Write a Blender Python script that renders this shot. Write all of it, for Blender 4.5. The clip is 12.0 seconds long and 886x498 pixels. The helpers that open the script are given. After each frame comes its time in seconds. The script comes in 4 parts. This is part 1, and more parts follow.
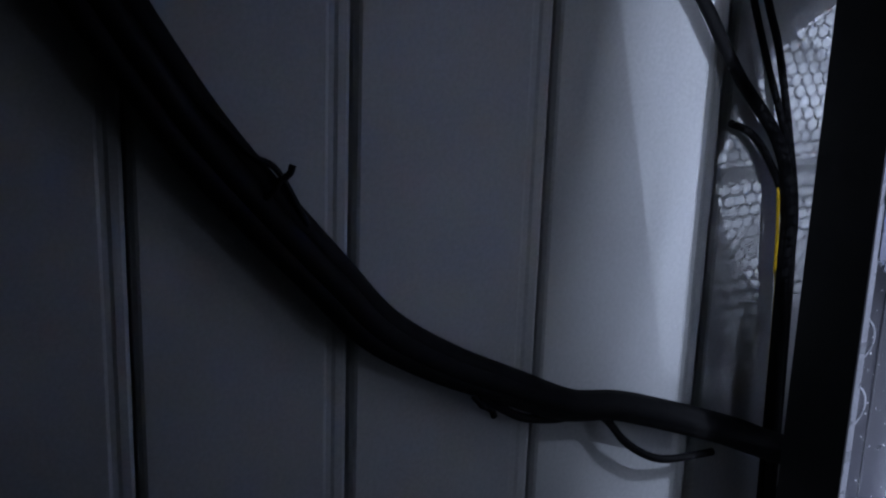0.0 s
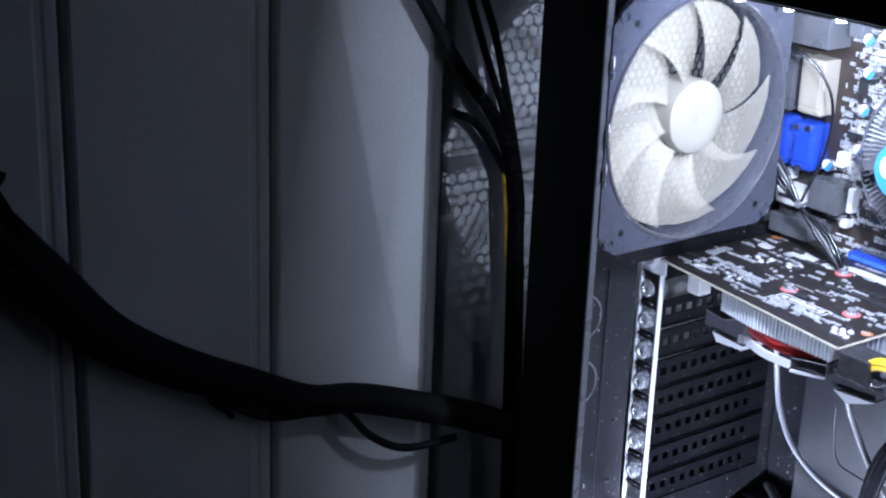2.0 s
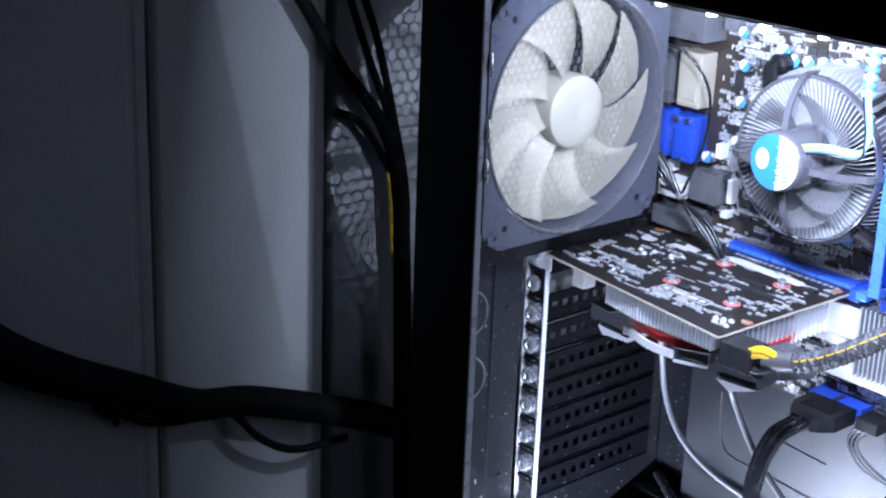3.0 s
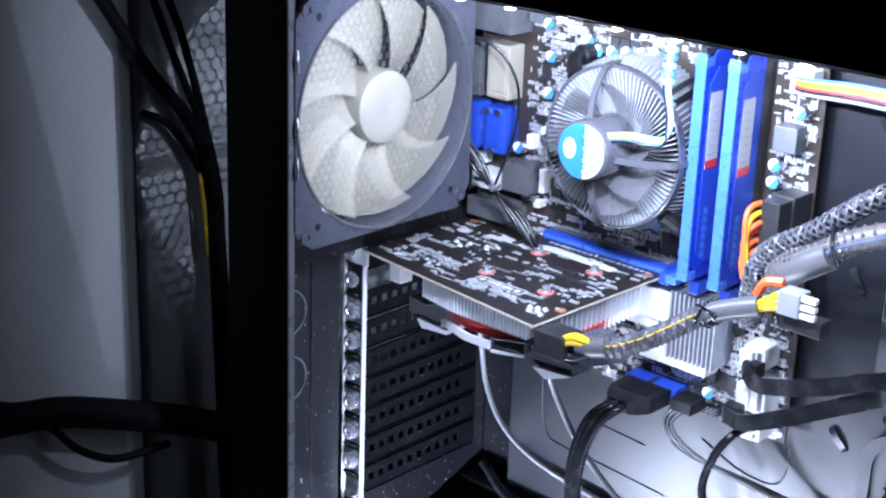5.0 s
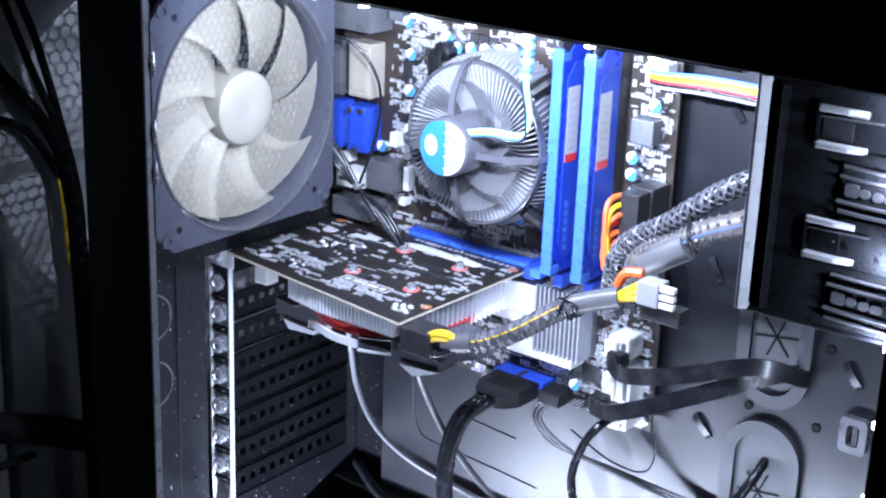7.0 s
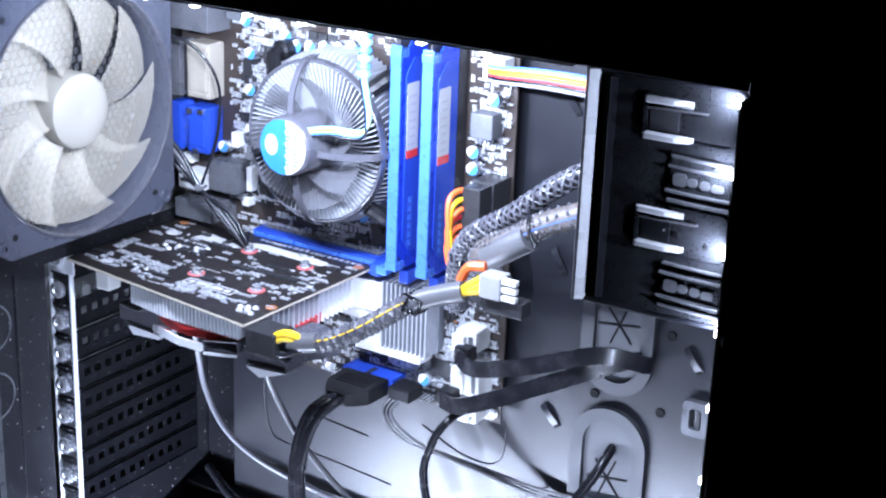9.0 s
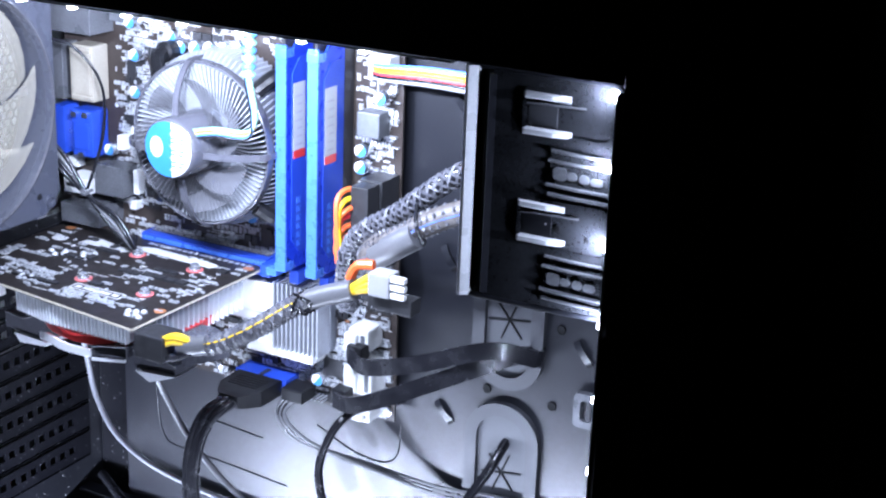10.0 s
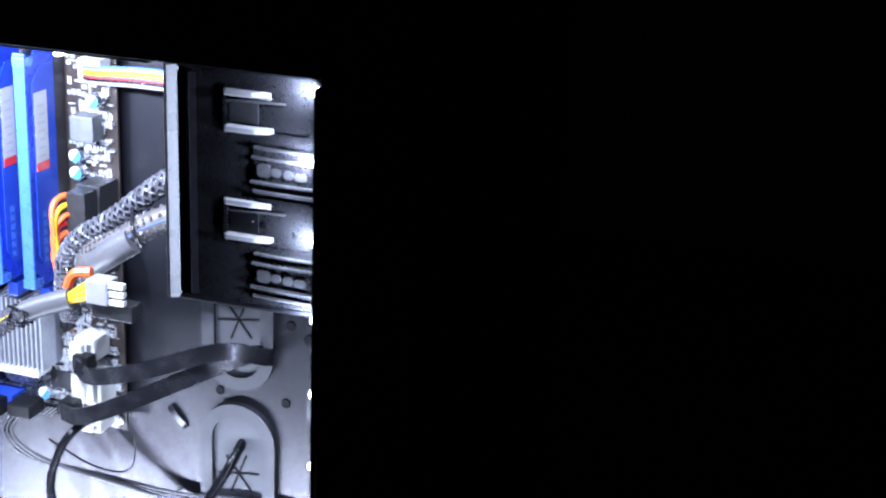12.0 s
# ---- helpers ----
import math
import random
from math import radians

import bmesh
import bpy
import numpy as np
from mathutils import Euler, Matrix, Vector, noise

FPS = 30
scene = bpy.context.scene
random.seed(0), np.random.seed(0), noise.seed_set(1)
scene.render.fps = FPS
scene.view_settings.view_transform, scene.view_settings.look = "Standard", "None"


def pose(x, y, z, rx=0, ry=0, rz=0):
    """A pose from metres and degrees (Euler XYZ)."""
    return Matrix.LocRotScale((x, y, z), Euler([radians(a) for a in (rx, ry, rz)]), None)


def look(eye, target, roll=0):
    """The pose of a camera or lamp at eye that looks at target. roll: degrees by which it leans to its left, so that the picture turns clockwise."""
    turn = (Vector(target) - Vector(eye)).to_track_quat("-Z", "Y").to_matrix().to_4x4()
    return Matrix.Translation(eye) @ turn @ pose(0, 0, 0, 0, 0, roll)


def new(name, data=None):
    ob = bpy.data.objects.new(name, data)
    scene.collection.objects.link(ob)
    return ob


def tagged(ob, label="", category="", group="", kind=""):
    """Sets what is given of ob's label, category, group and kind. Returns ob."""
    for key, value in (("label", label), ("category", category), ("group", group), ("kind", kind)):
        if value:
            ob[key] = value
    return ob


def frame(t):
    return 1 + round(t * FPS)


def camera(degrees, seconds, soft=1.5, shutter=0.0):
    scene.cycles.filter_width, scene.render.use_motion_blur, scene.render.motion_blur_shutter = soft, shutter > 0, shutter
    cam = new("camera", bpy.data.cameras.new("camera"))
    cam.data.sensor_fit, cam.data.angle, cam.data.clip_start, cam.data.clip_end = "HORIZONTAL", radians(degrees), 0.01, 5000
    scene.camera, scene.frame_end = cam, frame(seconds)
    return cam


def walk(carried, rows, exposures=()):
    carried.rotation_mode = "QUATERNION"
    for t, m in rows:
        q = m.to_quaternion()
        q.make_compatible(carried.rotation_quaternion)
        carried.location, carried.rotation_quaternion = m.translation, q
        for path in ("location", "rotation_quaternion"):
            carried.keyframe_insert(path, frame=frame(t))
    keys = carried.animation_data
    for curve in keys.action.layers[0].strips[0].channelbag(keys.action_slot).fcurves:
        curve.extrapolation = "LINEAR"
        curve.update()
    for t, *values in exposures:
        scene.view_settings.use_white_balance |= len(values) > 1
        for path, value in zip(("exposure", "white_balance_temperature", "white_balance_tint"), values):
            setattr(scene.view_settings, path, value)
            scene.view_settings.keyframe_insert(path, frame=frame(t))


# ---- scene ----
cam = camera(33.26, 12.0, soft=2.2)
PATH = [
    (0, (0.5853, -0.5905, 0.5660), (-0.0826, -0.2417, 0.2971), 2.01),
    (0.5, (0.5847, -0.5887, 0.5649), (-0.0677, -0.2110, 0.2971), 2.07),
    (1, (0.5866, -0.5814, 0.5662), (-0.0467, -0.1731, 0.2973), 2.11),
    (1.5, (0.5919, -0.5768, 0.5646), (-0.0275, -0.1461, 0.2983), 2.09),
    (2, (0.5956, -0.5727, 0.5638), (-0.0063, -0.1171, 0.2989), 2.18),
    (2.5, (0.5973, -0.5688, 0.5644), (0.0092, -0.0956, 0.2994), 2.12),
    (3, (0.6007, -0.5648, 0.5639), (0.0321, -0.0678, 0.3000), 2.14),
    (3.5, (0.6027, -0.5611, 0.5650), (0.0541, -0.0424, 0.3006), 2.11),
    (5.5, (0.6097, -0.5523, 0.5664), (0.1127, 0.0161, 0.3020), 2.09),
    (6, (0.6116, -0.5504, 0.5659), (0.1251, 0.0273, 0.3022), 2.10),
    (6.5, (0.6136, -0.5493, 0.5657), (0.1406, 0.0399, 0.3026), 2.13),
    (8.5, (0.6199, -0.5429, 0.5666), (0.2059, 0.0892, 0.3039), 2.18),
    (9, (0.6225, -0.5419, 0.5666), (0.2251, 0.1010, 0.3045), 2.22),
    (9.5, (0.6256, -0.5407, 0.5662), (0.2479, 0.1144, 0.3053), 2.26),
    (10, (0.6297, -0.5392, 0.5663), (0.2771, 0.1301, 0.3061), 2.27),
    (10.5, (0.6331, -0.5374, 0.5664), (0.3011, 0.1425, 0.3067), 2.24),
    (11, (0.6370, -0.5353, 0.5670), (0.3317, 0.1571, 0.3074), 2.27),
    (11.5, (0.6430, -0.5336, 0.5666), (0.3684, 0.1720, 0.3084), 2.27),
    (12, (0.6487, -0.5306, 0.5668), (0.4125, 0.1890, 0.3094), 2.38),
]
EXPOSURES = [(0.0, 1.0), (1.0, 0.65), (2.0, 0.32), (3.0, 0.05), (6.0, 0.05), (9.0, 0.2), (12.0, 0.3)]
walk(cam, [(t, look(eye, target, roll)) for t, eye, target, roll in PATH], EXPOSURES)

# ---- world and light ----
world = bpy.data.worlds.new("night")
scene.world = world
world.use_nodes = True
world.node_tree.nodes["Background"].inputs[0].default_value = (0.55, 0.65, 1.0, 1)
world.node_tree.nodes["Background"].inputs[1].default_value = 0.003

# The case is drawn in centimetres: x from its rear to its front, y from the open side inwards, z from the first
# expansion slot; its feet stand RISE centimetres lower, on the floor.
RISE = 25.0
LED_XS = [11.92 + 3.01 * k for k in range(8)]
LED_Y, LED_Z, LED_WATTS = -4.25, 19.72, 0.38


def place(x, y, z):
    return Vector((x, y, z + RISE)) * 0.01


FRONT_ZS = [19.6] + [16.95 - 3.08 * k for k in range(11)]
LOW_XS, LOW_Z, LOW_WATTS = [5.2 + 3.05 * k for k in range(10)], -23.45, 0.45
FRONT_X, FRONT_Y, FRONT_WATTS = 43.9, -4.75, 0.05


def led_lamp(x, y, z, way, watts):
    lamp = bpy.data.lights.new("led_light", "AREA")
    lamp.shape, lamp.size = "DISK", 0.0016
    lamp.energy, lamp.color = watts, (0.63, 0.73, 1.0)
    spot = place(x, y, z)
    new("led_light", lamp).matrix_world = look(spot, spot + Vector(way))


for led_x in LED_XS:
    angled = 20 < led_x < 22  # added aim and boost: throws the vent pattern rearward; the tape runs straight
    led_lamp(led_x, LED_Y + 0.45, LED_Z - 0.12, (-0.3, 0.94, -0.15) if angled else (0, 0.95, -0.31), LED_WATTS * (4.0 if angled else 0.9))
for led_z in FRONT_ZS:
    led_lamp(FRONT_X - 0.3, FRONT_Y - 0.2 if led_z > 10 else FRONT_Y + 0.1, led_z, (-0.65, 0.76, 0) if led_z > 10 else (-0.1, 0.99, -0.1), FRONT_WATTS * (0.7 if led_z > 10 else 1.0))
for low_x in LOW_XS:
    led_lamp(low_x, FRONT_Y + 1.0, LOW_Z + 0.3, (0, 0.92, 0.39) if low_x < 9 else (0, 0.955, 0.295), LOW_WATTS * (1.25 if low_x < 12 else 0.6 if low_x < 25 else 0.95))


# ---- materials ----
def mat(name, color, rough=0.5, metal=0.0, vary=0.15, scale=60.0, bump=0.0, fine=900.0, rand=0.0, coat=0.0, alpha=1.0, glow=0.0, spec=0.5, dust=0.0):
    m = bpy.data.materials.new(name)
    m.use_nodes = True
    n, l = m.node_tree.nodes, m.node_tree.links
    b = n["Principled BSDF"]
    b.inputs["Roughness"].default_value, b.inputs["Metallic"].default_value = rough, metal
    b.inputs["Coat Weight"].default_value = coat
    b.inputs["Specular IOR Level"].default_value = spec
    b.inputs["Alpha"].default_value = alpha
    co = n.new("ShaderNodeTexCoord")
    big, small = n.new("ShaderNodeTexNoise"), n.new("ShaderNodeTexNoise")
    big.inputs["Scale"].default_value, small.inputs["Scale"].default_value = scale, fine
    big.inputs["Detail"].default_value = 5
    l.new(co.outputs["Object"], big.inputs["Vector"])
    l.new(co.outputs["Object"], small.inputs["Vector"])
    add = n.new("ShaderNodeMath")
    add.operation = "ADD"
    l.new(big.outputs["Fac"], add.inputs[0])
    l.new(small.outputs["Fac"], add.inputs[1])
    span = n.new("ShaderNodeMapRange")
    span.inputs["From Min"].default_value, span.inputs["From Max"].default_value = 0.6, 1.4
    span.inputs["To Min"].default_value, span.inputs["To Max"].default_value = 1 - vary, 1 + vary
    l.new(add.outputs[0], span.inputs["Value"])
    value = span.outputs["Result"]
    if rand:
        info, r2, mul = n.new("ShaderNodeObjectInfo"), n.new("ShaderNodeMapRange"), n.new("ShaderNodeMath")
        r2.inputs["To Min"].default_value, r2.inputs["To Max"].default_value = 1 - rand, 1 + rand
        mul.operation = "MULTIPLY"
        l.new(info.outputs["Random"], r2.inputs["Value"])
        l.new(r2.outputs["Result"], mul.inputs[0])
        l.new(value, mul.inputs[1])
        value = mul.outputs[0]
    tint = n.new("ShaderNodeVectorMath")
    tint.operation = "SCALE"
    tint.inputs[0].default_value = color
    l.new(value, tint.inputs["Scale"])
    paint = tint.outputs["Vector"]
    if dust:
        speck, cut, mix = n.new("ShaderNodeTexNoise"), n.new("ShaderNodeMapRange"), n.new("ShaderNodeMix")
        speck.inputs["Scale"].default_value, speck.inputs["Detail"].default_value = 420, 1
        l.new(co.outputs["Object"], speck.inputs["Vector"])
        cut.inputs["From Min"].default_value, cut.inputs["From Max"].default_value = 0.74 - 0.06 * dust, 0.82
        l.new(speck.outputs["Fac"], cut.inputs["Value"])
        mix.data_type = "RGBA"
        l.new(cut.outputs["Result"], mix.inputs[0])
        l.new(paint, mix.inputs[6])
        mix.inputs[7].default_value = (0.4, 0.4, 0.4, 1)
        paint = mix.outputs[2]
    l.new(paint, b.inputs["Base Color"])
    rr = n.new("ShaderNodeMapRange")
    rr.inputs["From Min"].default_value, rr.inputs["From Max"].default_value = 0.3, 0.7
    rr.inputs["To Min"].default_value, rr.inputs["To Max"].default_value = max(rough - 0.08, 0.02), min(rough + 0.08, 1)
    l.new(big.outputs["Fac"], rr.inputs["Value"])
    l.new(rr.outputs["Result"], b.inputs["Roughness"])
    if bump:
        bp = n.new("ShaderNodeBump")
        bp.inputs["Strength"].default_value, bp.inputs["Distance"].default_value = bump, 0.0004
        l.new(small.outputs["Fac"], bp.inputs["Height"])
        l.new(bp.outputs["Normal"], b.inputs["Normal"])
    if glow:
        b.inputs["Emission Color"].default_value = (*color, 1)
        b.inputs["Emission Strength"].default_value = glow
    return m


STEEL = mat("black_steel", (0.008, 0.0083, 0.0105), 0.36, 0.0, 0.2, 25, 0.25, 1500, dust=0.5)
TRAY = mat("grey_steel", (0.009, 0.0095, 0.0125), 0.33, 0.0, 0.3, 4, 0.2, 1500)
OUTER = mat("outer_black", (0.005, 0.005, 0.006), 0.55, 0.0, 0.2, 30, 0.2, spec=0.15)
GLOSS = mat("glossy_black", (0.02, 0.021, 0.024), 0.16, 0.0, 0.3, 40, 0.1, 700, coat=0.4)
COVER = mat("slot_cover_black", (0.004, 0.004, 0.0055), 0.42, 0.0, 0.2, 40, 0.2, rand=0.15, dust=0.6, spec=0.14)
LOUVRE = mat("worn_steel_and_glint", (0.09, 0.092, 0.10), 0.3, 0.1, 0.3, 60)
PALE = mat("pale_steel_and_highlight", (0.66, 0.67, 0.70), 0.3, 0.2, 0.1, 60)
ZINC = mat("zinc", (0.75, 0.76, 0.80), 0.25, 1.0, 0.1, 120, 0.1)
CHROME = mat("chrome", (0.72, 0.73, 0.77), 0.16, 0.85, 0.05, 150)
FIN = mat("fin_aluminium", (0.74, 0.76, 0.80), 0.35, 0.35, 0.08, 200, 0.1)
COOLFIN = mat("cooler_fin", (0.33, 0.34, 0.37), 0.35, 0.35, 0.1, 200)
DULL = mat("dull_cable", (0.0025, 0.0025, 0.003), 0.7, 0.0, 0.2, 100, spec=0.15)
DARKFIN = mat("dark_fin", (0.22, 0.23, 0.26), 0.35, 0.6, 0.1, 200)
FRAME = mat("smoky_plastic", (0.05, 0.053, 0.068), 0.28, 0.0, 0.12, 60, 0.1)
BLADE = mat("frosted_blade", (0.50, 0.46, 0.37), 0.35, 0.0, 0.05, 40, 0.05, alpha=0.27)
HUB = mat("cream_hub", (0.23, 0.215, 0.18), 0.35, 0.0, 0.04, 40, 0.05)
PCB = mat("brown_board", (0.030, 0.023, 0.020), 0.35, 0.0, 0.25, 90, 0.2)
CARD = mat("card_board", (0.015, 0.0125, 0.012), 0.4, 0.0, 0.25, 90, 0.2, spec=0.3)
SILK = mat("silkscreen", (0.42, 0.42, 0.42), 0.6, 0.0, 0.15, 300)
SOLDER = mat("solder", (0.48, 0.49, 0.51), 0.3, 0.5, 0.1, 400)
CHIP = mat("chip_black", (0.02, 0.02, 0.022), 0.4, 0.0, 0.2, 200, 0.1)
GREY = mat("choke_grey", (0.09, 0.095, 0.105), 0.5, 0.0, 0.15, 200, 0.2)
WHITE = mat("white_plastic", (0.62, 0.62, 0.61), 0.4, 0.0, 0.05, 80, 0.05)
IVORY = mat("ivory_port", (0.30, 0.27, 0.22), 0.45, 0.0, 0.15, 80)
BLUE = mat("blue_plastic", (0.015, 0.05, 0.34), 0.35, 0.0, 0.12, 80, 0.05)
RAMBLUE = mat("blue_anodised", (0.015, 0.05, 0.50), 0.30, 0.35, 0.12, 80, 0.1)
RAMEDGE = mat("pale_blue_edge", (0.06, 0.17, 0.60), 0.3, 0.3, 0.08, 120)
CAPBLUE = mat("cap_blue", (0.05, 0.20, 0.45), 0.3, 0.0, 0.05, 200)
CYAN = mat("cyan_label", (0.02, 0.12, 0.32), 0.35, 0.0, 0.06, 150)
PAPER = mat("label_paper", (0.36, 0.37, 0.38), 0.5, 0.0, 0.08, 150)
INK = mat("label_ink", (0.30, 0.30, 0.33), 0.5, 0.0, 0.1, 150)
RED = mat("red_plastic", (0.55, 0.03, 0.03), 0.35, 0.0, 0.1, 80)
BLACK = mat("black_plastic", (0.007, 0.007, 0.008), 0.42, 0.0, 0.2, 100, 0.1, spec=0.3)
CLEAR = mat("smoky_clear_blade", (0.10, 0.10, 0.11), 0.2, 0.0, 0.1, 80, alpha=0.4)
SMOKE = mat("smoke_plastic", (0.06, 0.06, 0.07), 0.22, 0.0, 0.15, 80, 0.05, coat=0.3)
RUBBER = mat("rubber", (0.032, 0.033, 0.038), 0.55, 0.0, 0.12, 60, 0.15)
MEMBRANE = mat("rubber_membrane", (0.04, 0.042, 0.048), 0.55, 0.0, 0.1, 60, 0.1)
CABLE = mat("black_cable", (0.008, 0.008, 0.010), 0.24, 0.0, 0.2, 100)
SLEEVE = mat("braided_sleeve", (0.06, 0.06, 0.07), 0.45, 0.0, 0.5, 150, 0.3, 500)
SLEEVE2 = mat("mesh_sleeve", (0.08, 0.07, 0.065), 0.5, 0.0, 0.5, 120, 0.3, 500)
TAPE = mat("grey_tape", (0.08, 0.08, 0.085), 0.35, 0.0, 0.15, 60, 0.1)
YELLOW = mat("yellow_wire", (0.60, 0.38, 0.015), 0.4, 0.0, 0.08, 100)
ORANGE = mat("orange_wire", (0.75, 0.12, 0.03), 0.4, 0.0, 0.08, 100)
REDW = mat("red_wire", (0.65, 0.03, 0.04), 0.4, 0.0, 0.08, 100)
BLUEW = mat("blue_wire", (0.06, 0.16, 0.65), 0.4, 0.0, 0.08, 100)
WHITEW = mat("white_wire", (0.20, 0.20, 0.22), 0.4, 0.0, 0.08, 100)
WASHER = mat("faded_red_washer", (0.42, 0.10, 0.10), 0.45, 0.0, 0.1, 80)
PLUGGREY = mat("greyed_white_plug", (0.22, 0.22, 0.23), 0.4, 0.0, 0.1, 80)
COOLBLUE = mat("sky_blue_wire", (0.05, 0.17, 0.36), 0.4, 0.0, 0.08, 100)
COOLGREEN = mat("pale_green_wire", (0.14, 0.30, 0.20), 0.4, 0.0, 0.08, 100)
COPPER = mat("copper", (0.70, 0.28, 0.12), 0.35, 0.7, 0.08, 100)
WALLMAT = mat("grey_wall_plank", (0.45, 0.46, 0.46), 0.55, 0.0, 0.12, 9, 0.15, 400, rand=0.03)
FLOOR = mat("dark_floor", (0.05, 0.045, 0.04), 0.6, 0.0, 0.3, 6, 0.2, 200)
ROOM = mat("dim_room_paint", (0.10, 0.10, 0.11), 0.8, 0.0, 0.1, 3)
LEDMAT = mat("led_glow", (0.85, 0.92, 1.0), 0.3, 0.0, 0.0, 50, glow=25.0)
STRIP = mat("led_tape", (0.45, 0.47, 0.45), 0.4, 0.0, 0.1, 90)


# ---- shapes, in centimetres ----
def box(bm, x0, x1, y0, y1, z0, z1, bevel=0.0):
    made = bmesh.ops.create_cube(bm, size=1.0, matrix=Matrix.Translation(((x0 + x1) / 2, (y0 + y1) / 2, (z0 + z1) / 2)) @ Matrix.Diagonal((abs(x1 - x0), abs(y1 - y0), abs(z1 - z0), 1)))
    if bevel:
        edges = {e for v in made["verts"] for e in v.link_edges}
        bmesh.ops.bevel(bm, geom=list(edges), offset=bevel, segments=2, affect="EDGES", profile=0.6)
    return bm


def cubes(bm, boxes):
    """Many plain boxes at once: rows of x0, x1, y0, y1, z0, z1."""
    for x0, x1, y0, y1, z0, z1 in boxes:
        v = [bm.verts.new((x, y, z)) for x in (x0, x1) for y in (y0, y1) for z in (z0, z1)]
        for f in ((0, 1, 3, 2), (4, 6, 7, 5), (0, 4, 5, 1), (2, 3, 7, 6), (0, 2, 6, 4), (1, 5, 7, 3)):
            bm.faces.new([v[i] for i in f])
    return bm


def basis(way):
    way = Vector(way).normalized()
    side = way.cross((0, 0, 1)) if abs(way.z) < 0.9 else way.cross((0, 1, 0))
    side.normalize()
    return way, side, side.cross(way)


def rings(bm, loops, caps=True, closed=False):
    """Skins a row of equal loops of points."""
    made = [[bm.verts.new(p) for p in loop] for loop in loops]
    n = len(made[0])
    for a, b in zip(made, made[1:] + made[:1] if closed else made[1:]):
        for i in range(n):
            bm.faces.new((a[i], a[(i + 1) % n], b[(i + 1) % n], b[i]))
    if caps and not closed:
        bm.faces.new(made[0][::-1])
        bm.faces.new(made[-1])
    return bm


def lathe(bm, centre, way, profile, n=24, caps=True, closed=False):
    """A turned body: rows of (distance along the axis, radius)."""
    way, side, up = basis(way)
    loops = [[Vector(centre) + way * d + (side * math.cos(a) + up * math.sin(a)) * r for a in (math.tau * i / n for i in range(n))] for d, r in profile]
    return rings(bm, loops, caps, closed)


def smooth_path(points, steps=6):
    p = [Vector(q) for q in points]
    p = [2 * p[0] - p[1]] + p + [2 * p[-1] - p[-2]]
    out = []
    for i in range(1, len(p) - 2):
        for s in range(steps):
            t = s / steps
            out.append(0.5 * (2 * p[i] + (p[i + 1] - p[i - 1]) * t + (2 * p[i - 1] - 5 * p[i] + 4 * p[i + 1] - p[i + 2]) * t * t + (3 * p[i] - p[i - 1] - 3 * p[i + 1] + p[i + 2]) * t ** 3))
    return out + [p[-2]]


def sweep(bm, points, profile, steps=6, up=(0, 0, 1)):
    path, loops = smooth_path(points, steps), []
    up = Vector(up)
    for i, p in enumerate(path):
        way = (path[min(i + 1, len(path) - 1)] - path[max(i - 1, 0)]).normalized()
        side = way.cross(up).normalized() if abs(way.dot(up)) < 0.999 else Vector((1, 0, 0))
        up = side.cross(way).normalized()
        loops.append([p + side * a + up * b for a, b in profile])
    return rings(bm, loops)


def tube(bm, points, r, n=10, steps=6):
    return sweep(bm, points, [(r * math.cos(math.tau * i / n), r * math.sin(math.tau * i / n)) for i in range(n)], steps)


def ribbon(bm, points, wide, thick, steps=8, up=(0, 0, 1)):
    a, b = wide / 2, thick / 2
    return sweep(bm, points, [(-a, -b), (a, -b), (a, b), (-a, b)], steps, up)


def rounded(w, h, r, n=5):
    """The outline of a rounded rectangle about the origin."""
    out = []
    for cx, cy, a0 in ((w / 2 - r, h / 2 - r, 0), (r - w / 2, h / 2 - r, 90), (r - w / 2, r - h / 2, 180), (w / 2 - r, r - h / 2, 270)):
        out += [(cx + r * math.cos(radians(a0 + 90 * i / n)), cy + r * math.sin(radians(a0 + 90 * i / n))) for i in range(n + 1)]
    return out


def plate(bm, outline, y0, y1, cx=0.0, cz=0.0):
    """An outline in x and z, between two depths."""
    return rings(bm, [[(cx + a, y, cz + b) for a, b in outline] for y in (y0, y1)])


def hoop(bm, outer, inner, y0, y1, cx=0.0, cz=0.0):
    """A flat ring between two outlines with as many points."""
    return rings(bm, [[(cx + a, y, cz + b) for a, b in line] for line, y in ((outer, y0), (inner, y0), (inner, y1), (outer, y1))], closed=True)


def thing(name, x, y, z, label, category, group="", kind=""):
    ob = new(name)
    ob.empty_display_size = 0.01
    ob.location = place(x, y, z)
    return tagged(ob, label, category, group, kind)


def part(name, bm, material, parent=None, label="", smooth=False):
    """Links a mesh drawn in centimetres as one object, with its origin at its middle."""
    bmesh.ops.recalc_face_normals(bm, faces=bm.faces)
    me = bpy.data.meshes.new(name)
    low = Vector([min(v.co[i] for v in bm.verts) for i in range(3)])
    high = Vector([max(v.co[i] for v in bm.verts) for i in range(3)])
    mid = (low + high) / 2
    for v in bm.verts:
        v.co = (v.co - mid) * 0.01
    bm.to_mesh(me)
    bm.free()
    me.materials.append(material)
    if smooth:
        me.shade_auto_smooth(angle=0.7) if hasattr(me, "shade_auto_smooth") else me.polygons.foreach_set("use_smooth", [True] * len(me.polygons))
        me.polygons.foreach_set("use_smooth", [True] * len(me.polygons))
        me.set_sharp_from_angle(angle=0.75)
    ob = new(name, me)
    ob.location = place(*mid)
    if parent:
        up, p = Vector(), parent
        while p:
            up, p = up + p.location, p.parent
        ob.parent, ob.location = parent, ob.location - up
    if label:
        tagged(ob, label)
    return ob


